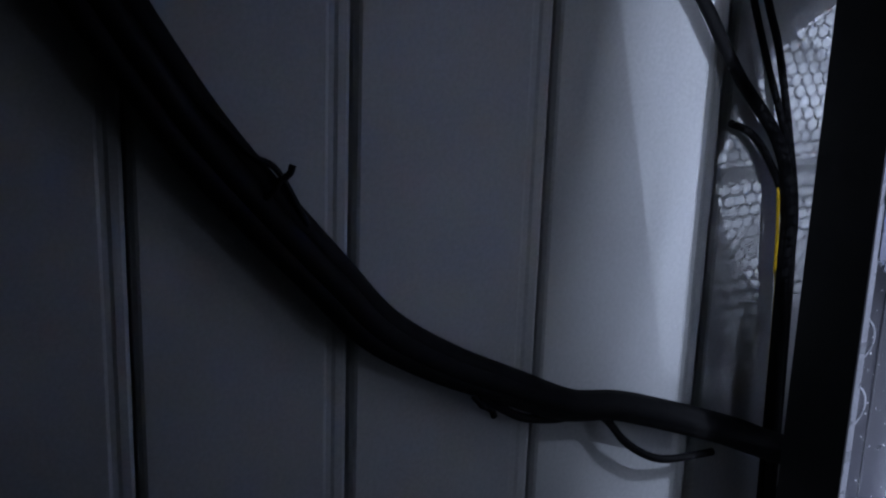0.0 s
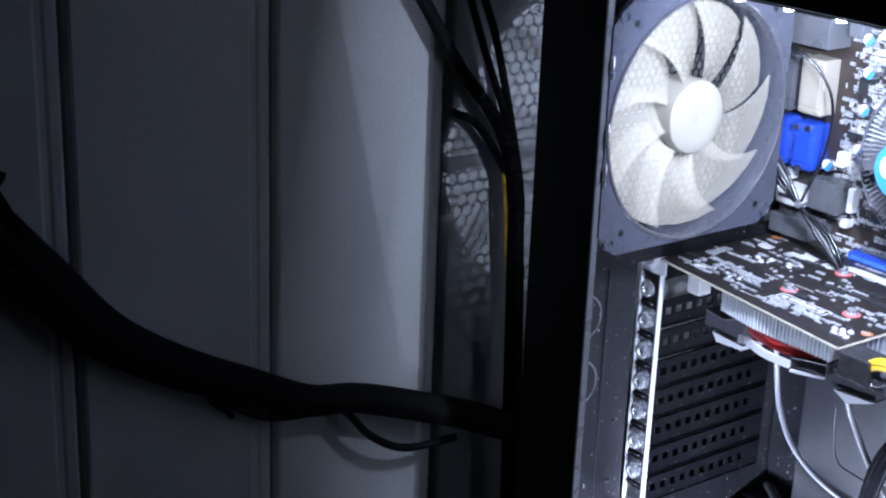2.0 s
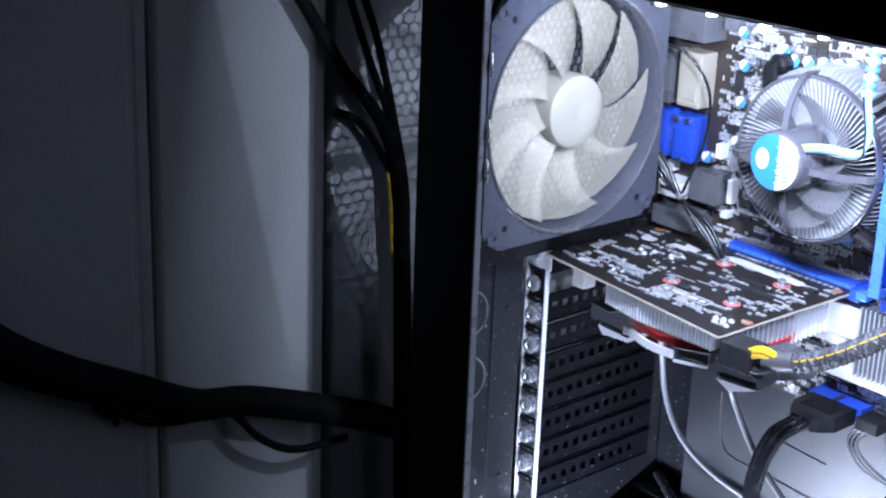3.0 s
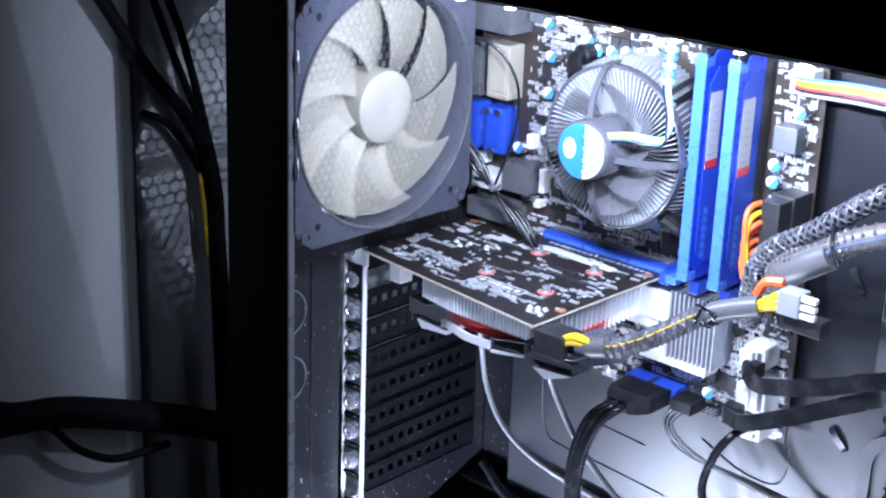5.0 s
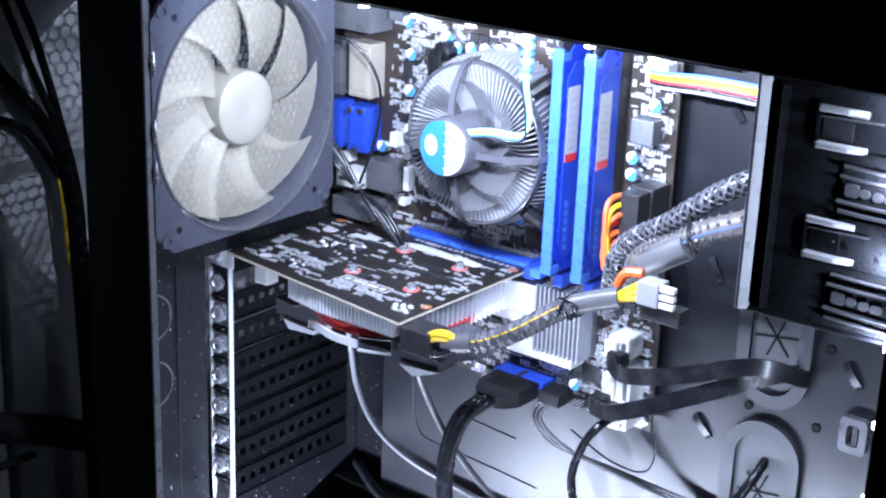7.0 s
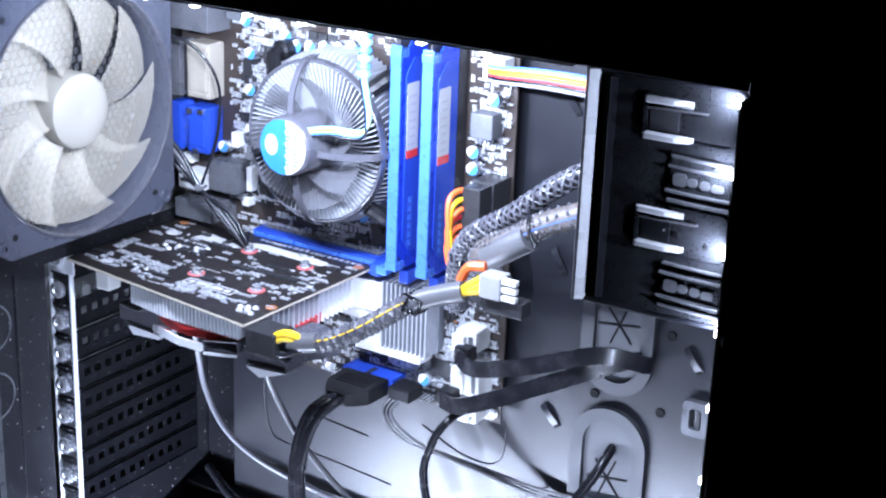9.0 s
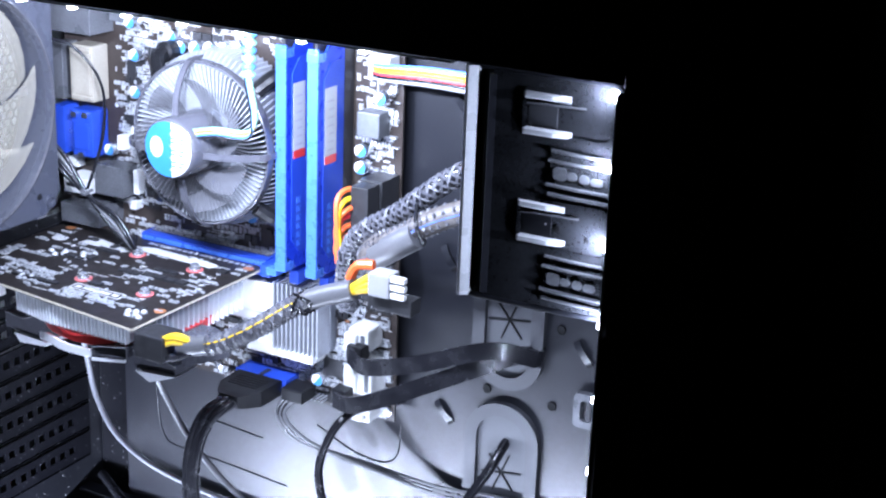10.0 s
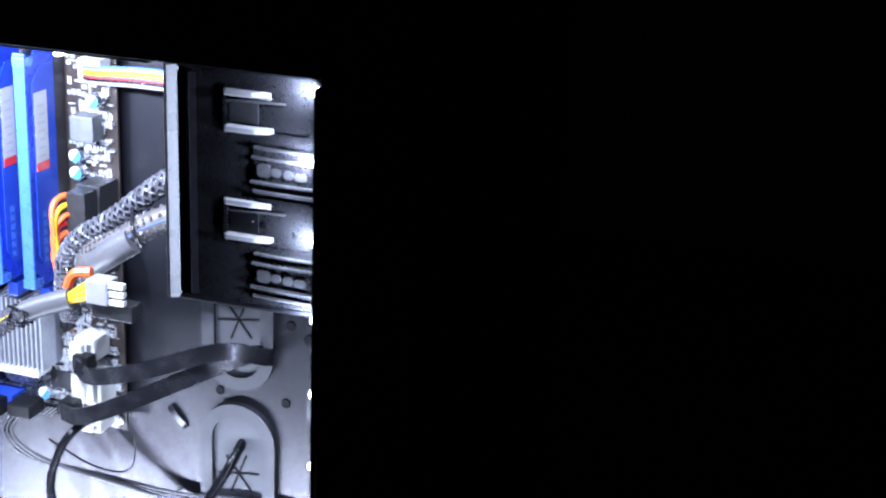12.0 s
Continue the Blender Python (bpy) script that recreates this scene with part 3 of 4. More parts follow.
def capacitor(x, z, r=0.40, h=1.0, top=CAPBLUE):
    y = BOARD_Y
    can = part("capacitor", lathe(B(), (x, y, z), (0, -1, 0), [(0.0, r * 0.9), (0.1, r), (h - 0.05, r), (h, r * 0.92)], 18), ZINC, board, "silver can capacitor with a blue marked top", smooth=True)
    part("top_mark", plate(B(), [(r * 0.9 * math.cos(a), r * 0.9 * math.sin(a)) for a in (math.tau * k / 18 for k in range(18))], y - h - 0.02, y - h - 0.002, x, z), top, can)
    half = [(r * 0.9 * math.cos(a), r * 0.9 * math.sin(a)) for a in (math.pi * k / 10 + 0.9 for k in range(11))]
    part("bare_half", plate(B(), half, y - h - 0.03, y - h - 0.018, x, z), WHITE, can)


for cx, cz in ((22.45, 10.25), (22.45, 9.3), (23.6, 13.3), (22.4, 16.4), (23.4, 16.2), (6.9, 13.5), (6.9, 11.3), (6.6, 15.4), (4.75, 7.45), (15.2, 5.1), (19.8, -4.0), (10.3, 14.4), (11.3, 14.5), (12.3, 14.6),
               (13.3, 14.7), (14.3, 14.8), (21.9, 1.9), (9.6, 14.9), (6.9, 8.9)):
    capacitor(cx, cz)


def block(name, b, material, label="", bevel=0.05, parent=None):
    return part(name, box(B(), *b, bevel), material, parent or board, label)


# ports along the rear edge
port = block("display_socket", (2.35, 4.1, 12.45, BOARD_Y, 10.3, 13.7), IVORY, "yellowed ivory display socket", 0.12)
block("shell_flange", (0.9, 1.75, 12.5, BOARD_Y, 10.2, 13.6), LOUVRE, "dull metal flange", 0.06, port)
block("shell_neck", (1.7, 2.5, 12.9, BOARD_Y, 10.5, 13.4), CHIP, "", 0.0, port)
block("moulded_step", (2.65, 3.9, 12.36, 12.5, 10.75, 13.2), IVORY, "", 0.06, port)
for z in (10.55, 13.35):
    block("rib", (2.45, 4.0, 12.38, 12.5, z - 0.09, z + 0.09), IVORY, "", 0.04, port)
vga = block("blue_socket", (2.3, 3.95, 12.4, BOARD_Y, 6.85, 9.75), BLUE, "blue video socket", 0.16)
block("shell_flange", (0.9, 1.7, 12.5, BOARD_Y, 6.8, 9.8), BLUE, "", 0.08, vga)
block("shell_neck", (1.7, 2.4, 12.9, BOARD_Y, 7.1, 9.5), ZINC, "", 0.0, vga)
block("socket_face", (2.55, 3.75, 12.28, 12.45, 7.3, 9.0), BLUE, "", 0.08, vga)
for x, z in ((2.65, 9.45), (3.5, 9.5), (3.1, 7.0)):
    block("jack_screw", (x - 0.2, x + 0.2, 12.2, 12.5, z - 0.16, z + 0.16), ZINC, "", 0.06, vga)
usb_a = block("usb_socket", (1.7, 3.6, 12.2, BOARD_Y, 4.5, 5.5), WHITE, "white plastic socket block", 0.06)
block("socket_mouth", (1.9, 3.0, 12.17, 12.3, 4.9, 5.15), CHIP, "", 0.0, usb_a)
block("usb_socket", (4.0, 6.1, 12.4, BOARD_Y, 4.7, 6.6), LOUVRE, "dull metal socket shell", 0.06)
block("usb_socket", (1.9, 4.9, 11.6, BOARD_Y, 2.8, 4.0), LOUVRE, "bare metal socket shell", 0.06)
for x, z, w, h in ((1.6, 6.1, 0.7, 0.6), (5.4, 7.9, 0.5, 0.9), (6.5, 5.6, 0.4, 1.5), (6.2, 4.1, 0.5, 0.5)):
    block("small_part", (x - w / 2, x + w / 2, 13.2, BOARD_Y, z - h / 2, z + h / 2), WHITE, "", 0.05)
block("network_socket", (1.0, 4.6, 11.8, BOARD_Y, 14.5, 16.3), LOUVRE, "dull metal socket shell", 0.06)
block("network_socket", (1.0, 4.6, 11.8, BOARD_Y, 16.4, 18.2), GREY, "grey metal socket shell", 0.06)
for x, z in ((5.6, 15.8), (8.3, 16.6), (9.6, 16.4), (12.2, 16.4), (14.6, 16.5)):
    block("choke", (x - 0.5, x + 0.5, 12.9, BOARD_Y, z - 0.5, z + 0.5), GREY, "", 0.08)
# power socket, memory slots, expansion slots
atx = block("power_socket", (23.0, 24.4, 12.0, BOARD_Y, 3.9, 9.0), CHIP, "black main power socket", 0.05)
for k in range(10):
    for j in range(2):
        block("pin_cell", (23.1 + 0.65 * j, 23.6 + 0.65 * j, 11.98, 12.05, 4.1 + 0.48 * k, 4.45 + 0.48 * k), BLACK, "", 0.0, atx)
block("choke", (22.3, 23.7, 12.7, BOARD_Y, 11.1, 12.5), GREY, "grey square coil", 0.1)
for k, x in enumerate((19.0, 21.02)):
    s = block("memory_slot", (x - 0.35, x + 0.35, 12.9, BOARD_Y, 2.6, 16.9), CHIP, "black memory slot", 0.04)
    block("latch", (x - 0.3, x + 0.3, 11.6, 13.2, 2.2, 3.0), BLUE, "blue end latch", 0.08, s)
    block("latch", (x - 0.3, x + 0.3, 11.6, 13.2, 16.5, 17.2), BLUE, "blue end latch", 0.08, s)
pcie = block("graphics_slot", (7.3, 16.4, 12.62, BOARD_Y, 1.8, 2.8), BLUE, "long blue graphics slot", 0.04)
block("front_lip", (7.35, 16.3, 12.56, 12.66, 2.42, 2.66), RAMEDGE, "", 0.03, pcie)
tagged(part("contact_strip", cubes(B(), [(7.6 + 0.2 * k, 7.68 + 0.2 * k, 13.3, 13.85, 2.8, 2.86) for k in range(43)]), SOLDER, pcie), kind="stuff")
block("contact_groove", (7.5, 16.2, 13.25, 13.7, 2.79, 2.815), CHIP, "", 0.0, pcie)
retainer = block("retainer", (16.4, 17.1, 12.0, BOARD_Y, 2.0, 2.75), BLUE, "", 0.1, pcie)
block("lever", (17.0, 17.75, 11.7, 12.5, 2.3, 2.8), RAMEDGE, "", 0.12, retainer)
block("expansion_slot", (7.6, 16.2, 12.6, BOARD_Y, -1.1, -0.4), WHITE, "white expansion slot", 0.04)
block("expansion_slot", (15.2, 19.8, 12.4, BOARD_Y, -2.9, -2.2), WHITE, "short white expansion slot", 0.04)
block("expansion_slot", (14.5, 17.0, 12.4, BOARD_Y, -0.35, 1.5), WHITE, "white slot end", 0.06)
# drive sockets
for x0, x1, z0, z1 in ((22.3, 23.6, -1.25, 0.1), (22.3, 23.9, -3.85, -1.9), (22.8, 23.8, -5.5, -4.75)):
    sock = block("drive_socket", (x0, x1, 12.2, BOARD_Y, z0, z1), WHITE, "white drive socket", 0.12)
    block("slanted_lip", (x0 - 0.1, x0 + 0.7, 11.9, 12.6, z0 + 0.1, z1 - 0.25), WHITE, "", 0.12, sock)
    block("key", (x1 - 0.45, x1 - 0.2, 12.15, 12.25, z0 + 0.25, z1 - 0.3), GREY, "", 0.0, sock)
block("header", (22.9, 24.2, 12.8, BOARD_Y, 14.3, 15.6), WHITE, "white fan header", 0.06)
hs = thing("chipset_heatsink", 19.4, 12.5, -2.2, "small finned aluminium heatsink on the motherboard", "heatsink")
part("base", box(B(), 17.3, 20.5, 13.2, BOARD_Y, -2.2, 1.9, 0.05), DARKFIN, hs)
fin = part("fin", box(B(), 17.35, 17.45, 11.9, 13.2, -2.2, 1.9, 0.03), COOLFIN, hs)
for k in range(1, 11):
    again(fin, 0.3 * k, 0, 0)


def scatter(name, n, x0, x1, z0, z1, dims, material, parent, y, up=-1, keep=None, flat=False):
    """Small soldered pieces in loose rows, on a board facing the open side or, when flat, facing up."""
    bm, boxes, done = B(), [], 0
    while done < n:
        x, z = rnd.uniform(x0, x1), rnd.uniform(z0, z1)
        x, z = round(x / 0.22) * 0.22, round(z / 0.18) * 0.18
        if keep and not keep(x, z):
            done += 1
            continue
        w, d, h = (v * rnd.uniform(0.7, 1.4) for v in dims)
        if rnd.random() < 0.5:
            w, d = d, w
        for k in range(rnd.choice((1, 1, 2, 3, 4))):
            dx = k * (w + 0.06)
            if x + dx + w > x1 + 0.25 or z + d > z1 + 0.3:
                break
            if flat:
                boxes.append((x + dx, x + dx + w, z, z + d, y, y + h))
            else:
                boxes.append((x + dx, x + dx + w, y - h, y - 0.0005, z, z + d))
        done += 1
    ob = part(name, cubes(bm, boxes), material, parent)
    return tagged(ob, kind="stuff")


zone = lambda x, z: math.hypot(x - 14.6, z - 10.4) > 4.4 and not (18.4 < x < 21.5 and 2 < z < 17) and x < 24
scatter("solder_piece", 850, 5, 24, -5.7, 18, (0.16, 0.26, 0.10), SOLDER, board, BOARD_Y, keep=zone)
scatter("chip_rest", 150, 5, 24, -5.7, 18, (0.35, 0.55, 0.16), CHIP, board, BOARD_Y, keep=zone)
scatter("silkscreen_mark", 800, 5, 24, -5.7, 18, (0.10, 0.34, 0.006), SILK, board, BOARD_Y, keep=zone)
scatter("edge_part", 110, 22.2, 24.1, -5.6, 16, (0.12, 0.3, 0.2), SOLDER, board, BOARD_Y)
for k, (hx, hz, w, h) in enumerate(((7.6, 6.6, 1.2, 1.2), (9.2, 5.0, 0.9, 1.4), (6.3, 5.0, 0.8, 0.8), (8.6, 8.4, 0.7, 1.1), (8.4, 12.6, 0.9, 0.7), (17.2, 15.8, 1.0, 1.0), (16.3, 5.0, 1.1, 0.7), (20.4, -3.4, 1.3, 1.1), (17.0, -4.6, 1.0, 1.0), (15.2, -4.4, 1.2, 0.8), (22.9, 2.6, 0.9, 1.2), (6.0, 12.4, 0.7, 1.0), (9.4, 13.3, 0.8, 0.6))):
    ic = block("chip", (hx - w / 2, hx + w / 2, BOARD_Y - 0.2, BOARD_Y, hz - h / 2, hz + h / 2), CHIP, "", 0.03)
    n = int(h / 0.16)
    part("pin_row", cubes(B(), [(hx + s * (w / 2 + 0.06) - 0.06, hx + s * (w / 2 + 0.06) + 0.06, BOARD_Y - 0.08, BOARD_Y - 0.001, hz - h / 2 + 0.05 + 0.16 * i, hz - h / 2 + 0.12 + 0.16 * i) for s in (-1, 1) for i in range(n)]), SOLDER, ic)
for hx, hz in ((5.6, 4.4), (10.4, 4.9), (11.6, 4.6), (19.6, -5.3), (17.6, -5.3), (15.6, -5.4), (13.6, -5.4)):
    pin = block("pin_header", (hx - 0.7, hx + 0.7, BOARD_Y - 0.3, BOARD_Y, hz - 0.25, hz + 0.25), CHIP, "", 0.03)
    part("pin_row", cubes(B(), [(hx - 0.55 + 0.25 * i, hx - 0.48 + 0.25 * i, BOARD_Y - 0.9, BOARD_Y - 0.3, hz - 0.12 + 0.2 * j, hz - 0.06 + 0.2 * j) for i in range(5) for j in range(2)]), SOLDER, pin)
scatter("left_part", 260, 4.6, 10.2, 3.9, 17.5, (0.14, 0.26, 0.14), SOLDER, board, BOARD_Y, keep=zone)
scatter("left_mark", 260, 4.6, 10.2, 3.9, 17.5, (0.08, 0.3, 0.006), SILK, board, BOARD_Y, keep=zone)
scatter("corner_part", 150, 20.7, 22.3, -3.2, 2.4, (0.1, 0.26, 0.14), SOLDER, board, BOARD_Y)
scatter("lower_part", 170, 14, 24, -5.7, -1.5, (0.14, 0.3, 0.16), SOLDER, board, BOARD_Y)
scatter("tan_part", 14, 5, 24, -5.7, 17, (0.2, 0.3, 0.12), COPPER, board, BOARD_Y, keep=zone)
letters = bpy.data.curves.new("board_letters", "FONT")
letters.body, letters.size, letters.extrude = "CE", 0.009, 0.00005
ce = new("board_letters", letters)
ce.data.materials.append(SILK)
ce.matrix_world = Matrix.Translation(place(5.3, BOARD_Y - 0.02, 9.6)) @ Euler((radians(90), 0, 0)).to_matrix().to_4x4()
ce.parent, ce.matrix_parent_inverse = board, Matrix.Translation(-board.location)
plaque = part("printed_frame", hoop(B(), rounded(3.5, 0.72, 0.08), rounded(3.36, 0.58, 0.06), BOARD_Y - 0.012, BOARD_Y - 0.001, 13.4, 3.75), SILK, board)
for k in range(9):
    part("print_bar", box(B(), 12.0 + 0.32 * k, 12.22 + 0.32 * k, BOARD_Y - 0.012, BOARD_Y - 0.001, 3.56, 3.92), SILK, plaque)

emblem = part("printed_emblem", box(B(), 6.7, 7.55, BOARD_Y - 0.03, BOARD_Y - 0.001, 4.75, 4.92), SILK, board)
for k in range(3):
    part("emblem_bar", box(B(), 6.72 + 0.3 * k, 6.92 + 0.3 * k, BOARD_Y - 0.03, BOARD_Y - 0.001, 4.35, 4.75), SILK, emblem)
plaque = part("printed_frame", hoop(B(), rounded(1.15, 2.7, 0.06), rounded(1.03, 2.56, 0.04), BOARD_Y - 0.012, BOARD_Y - 0.001, 6.3, 8.9), SILK, board)
for k in range(4):
    part("print_bar", box(B(), 6.0, 6.55, BOARD_Y - 0.012, BOARD_Y - 0.001, 9.7 - 0.22 * k, 9.82 - 0.22 * k), SILK, plaque)
part("printed_ring", hoop(B(), [(0.32 * c, 0.32 * d) for c, d in circle], [(0.2 * c, 0.2 * d) for c, d in circle], BOARD_Y - 0.012, BOARD_Y - 0.001, 6.35, 8.1), SILK, plaque)

# ---- memory ----
def memory(x):
    ram = thing("memory_module", x, 11.9, 3.3, "blue memory module with a printed white label", "memory", "memory modules in their slots")
    side = [(-6.4, 13.2), (6.4, 13.2), (6.4, 11.4), (5.4, 10.42), (-5.4, 10.42), (-6.4, 11.4)]
    for s, nm in ((0.27, "spreader"), (-0.27, "spreader")):
        sp = part(nm, rings(B(), [[(x + s + t, y, 9.75 + z) for z, y in side] for t in (-0.06, 0.06)]), RAMBLUE, ram)
        if s > 0:
            part("raised_panel", rings(B(), [[(x + s + t, 11.9 + (y - 11.9) * 0.72, 9.75 + z * 0.86) for z, y in side] for t in (0.05, 0.10)]), BLUE, sp)
            lab = part("label", box(B(), x + s + 0.10, x + s + 0.115, 10.95, 12.1, 9.7, 13.9), PAPER, sp, "white paper label with printed lines")
            for k in range(7):
                part("print_bar", box(B(), x + s + 0.115, x + s + 0.12, 11.1 + 0.1 * (k % 3), 11.8, 10.4 + 0.45 * k, 10.52 + 0.45 * k), INK, lab)
            part("red_band", box(B(), x + s + 0.115, x + s + 0.122, 10.95, 12.1, 9.7, 10.15), RED, lab)
            for k in range(6):
                part("print_bar", box(B(), x + s + 0.10, x + s + 0.112, 11.3, 11.7, 4.6 + 0.5 * k, 4.95 + 0.5 * k), RAMEDGE, sp)
    part("top_edge", box(B(), x - 0.33, x + 0.33, 10.28, 10.5, 3.45, 16.05, 0.05), RAMEDGE, ram, "pale blue folded edge")
    part("circuit_board", box(B(), x - 0.06, x + 0.06, 10.6, 13.5, 3.2, 16.3), CHIP, ram)
    for z in (3.6, 15.6):
        part("end_fold", box(B(), x - 0.36, x + 0.36, 10.24, 11.1, z - 0.25, z + 0.25, 0.05), RAMEDGE, ram)


memory(19.0)
memory(21.02)

# ---- processor cooler ----
CX, CZ = 13.95, 9.98
cooler = thing("cpu_cooler", CX, 12, CZ - 4.6, "round processor cooler with radial fins and a blue-white label", "cooler")
part("core", lathe(B(), (CX, 13.6, CZ), (0, -1, 0), [(0, 2.0), (3.2, 2.0), (3.3, 1.6)], 24), DARKFIN, cooler)
ray = B()
for k in range(92):
    a = math.tau * k / 92
    ca, sa = math.cos(a), math.sin(a)
    loops = []
    for r, y0, y1, tw in ((1.9, 10.4, 13.4, 0.0), (3.2, 9.95, 13.3, 0.06), (4.4, 9.75, 13.1, 0.12), (4.95, 11.0, 13.0, 0.2)):
        b = a + tw
        n = Vector((-math.sin(b), 0, math.cos(b))) * 0.035
        p = Vector((CX + r * math.cos(b), 0, CZ + r * math.sin(b)))
        loops.append([p + n + Vector((0, y0, 0)), p - n + Vector((0, y0, 0)), p - n + Vector((0, y1, 0)), p + n + Vector((0, y1, 0))])
    rings(ray, loops)
tagged(part("fin_ring", ray, COOLFIN, cooler, "ring of thin bright aluminium fins"), kind="stuff")
part("fan_frame", lathe(B(), (CX, 10.3, CZ), (0, -1, 0), [(0, 4.66), (0.5, 4.64), (0.55, 4.58), (0.5, 4.5), (0, 4.5)], 48, closed=True, caps=False), SMOKE, cooler, smooth=True)
LX, LY, LZ = CX + 0.08, 6.95, CZ + 0.3
lid = part("motor_hub", lathe(B(), (LX, 9.8, LZ), (0, -1, 0), [(0, 1.68), (2.5, 1.68), (2.72, 1.62), (2.8, 1.5)], 36), SMOKE, cooler, smooth=True)
label = part("label", plate(B(), [(1.52 * c, 1.52 * d) for c, d in circle], LY, LY + 0.05, LX, LZ), PAPER, lid, "round white and cyan label")
part("cyan_side", plate(B(), [(1.53 * math.cos(radians(a)), 1.53 * math.sin(radians(a))) for a in range(82, 279, 7)], LY - 0.02, LY + 0.01, LX, LZ), CYAN, label)
part("emblem_ring", hoop(B(), [(0.42 * c, 0.58 * d) for c, d in circle], [(0.33 * c, 0.47 * d) for c, d in circle], LY - 0.04, LY - 0.015, LX - 0.75, LZ + 0.05), PAPER, label)
part("white_emblem", plate(B(), [(0.27 * c, 0.4 * d) for c, d in circle], LY - 0.04, LY - 0.015, LX - 0.75, LZ + 0.05), PAPER, label)
for k in range(11):
    for j in range(2):
        w = 0.34 + 0.16 * ((k * 7 + j * 5) % 3) / 2
        if abs(-1.15 + 0.22 * k) < 1.05 or j == 0:
            part("print_bar", box(B(), LX + 0.08 + 0.6 * j, LX + 0.08 + 0.6 * j + w, LY - 0.02, LY - 0.005, LZ - 1.15 + 0.22 * k, LZ - 1.06 + 0.22 * k), CYAN if k % 3 else INK, label)
for k in range(7):
    loops, a0 = [], math.tau * k / 7
    for i in range(6):
        r = 1.7 + 2.0 * i / 5
        a, h = a0 + 0.12 * i, 0.33
        loops.append([(CX + r * math.cos(a + s * h), 9.1 + 0.45 * s + t, CZ + r * math.sin(a + s * h)) for s, t in ((-1, -0.05), (0, -0.05), (1, -0.05), (1, 0.05), (0, 0.05), (-1, 0.05))])
    part("fan_blade", rings(B(), loops), CLEAR, cooler, smooth=True)
for a in (0, 95, 185, 275):
    d = Vector((math.cos(radians(a)), 0, math.sin(radians(a))))
    c = Vector((CX, 0, CZ))
    part("arm", ribbon(B(), [c + d * 1.6 + Vector((0, 7.9, 0)), c + d * 3.2 + Vector((0, 8.3, 0)), c + d * 4.6 + Vector((0, 9.5, 0)), c + d * 4.7 + Vector((0, 11.5, 0))], 0.36, 0.16, 5, (0, 1, 0)), SMOKE, cooler)
for sx, sz in ((-1, -1), (1, -1), (1, 1), (-1, 1)):
    foot = part("leg", tube(B(), [(CX + sx * 3.3, 10.5, CZ + sz * 3.3), (CX + sx * 4.1, 11.5, CZ + sz * 4.1), (CX + sx * 4.2, 13.7, CZ + sz * 4.2)], 0.45, 10), BLACK, cooler)
    part("push_pin", lathe(B(), (CX + sx * 4.2, 13.2, CZ + sz * 4.2), (0, -1, 0), [(0, 0.6), (1.1, 0.6), (1.3, 0.45), (1.3, 0.15)], 14), BLACK, foot)

# ---- graphics card ----
GZ = 2.34
card = thing("graphics_card", 9, 7, -1.4, "graphics card with a bare dark board and silver heatsink", "graphics card")
part("circuit_board", rings(B(), [[(1.5, 2.9, z), (16.05, 1.15, z), (16.3, 12.7, z), (14.9, 12.75, z), (14.8, 13.4, z), (7.7, 13.5, z), (7.6, 12.85, z), (1.5, 12.9, z)] for z in (GZ - 0.16, GZ)]), CARD, card)
part("board_edge", tube(B(), [(1.5, 2.87, GZ - 0.08), (8.8, 2.0, GZ - 0.08), (16.05, 1.12, GZ - 0.08)], 0.07, 6), IVORY, card)
part("side_edge", tube(B(), [(16.08, 1.15, GZ - 0.08), (16.3, 12.6, GZ - 0.08)], 0.07, 6), IVORY, card)
bracket = part("bracket", box(B(), 0.32, 0.42, 4.2, 15.0, 0.3, 2.3, 0.02), COVER, card)
part("bracket_tab", box(B(), -0.3, 1.6, 3.2, 3.32, 1.1, 2.3, 0.03), PALE, bracket, "bright bent tab")
inside = lambda x, y: y > 3.0 - 0.115 * (x - 1.5) + 0.2 and y < 12.3 and x < 15.8
scatter("solder_piece", 120, 1.8, 15.8, 1.5, 12.4, (0.12, 0.2, 0.08), SOLDER, card, GZ, keep=inside, flat=True)
scatter("silkscreen_mark", 60, 1.8, 15.5, 1.5, 12.2, (0.07, 0.34, 0.006), SILK, card, GZ + 0.0005, keep=inside, flat=True)
scatter("chip_rest", 14, 1.8, 15.0, 2.5, 12.0, (0.35, 0.6, 0.12), CHIP, card, GZ, keep=inside, flat=True)
scatter("left_piece", 38, 3.6, 7.6, 3.4, 5.6, (0.12, 0.26, 0.08), SOLDER, card, GZ, keep=inside, flat=True)
scatter("front_piece", 24, 9.0, 13.4, 2.6, 3.9, (0.12, 0.4, 0.06), SOLDER, card, GZ, keep=inside, flat=True)
scatter("edge_piece", 22, 13.6, 15.6, 5.4, 9.4, (0.12, 0.34, 0.06), SOLDER, card, GZ, keep=inside, flat=True)
scatter("solder_grid", 95, 10.4, 12.1, 6.9, 8.5, (0.09, 0.15, 0.04), SOLDER, card, GZ, flat=True)
tagged(part("edge_contact", cubes(B(), [(8.2 + 0.42 * k, 8.46 + 0.42 * k, 12.15, 12.4, GZ, GZ + 0.02) for k in range(18)]), SOLDER, card), kind="stuff")


def pad(outline, material, label=""):
    part("bare_pad", rings(B(), [[(x, y, z) for x, y in outline] for z in (GZ + 0.001, GZ + 0.03)]), material, card, label)


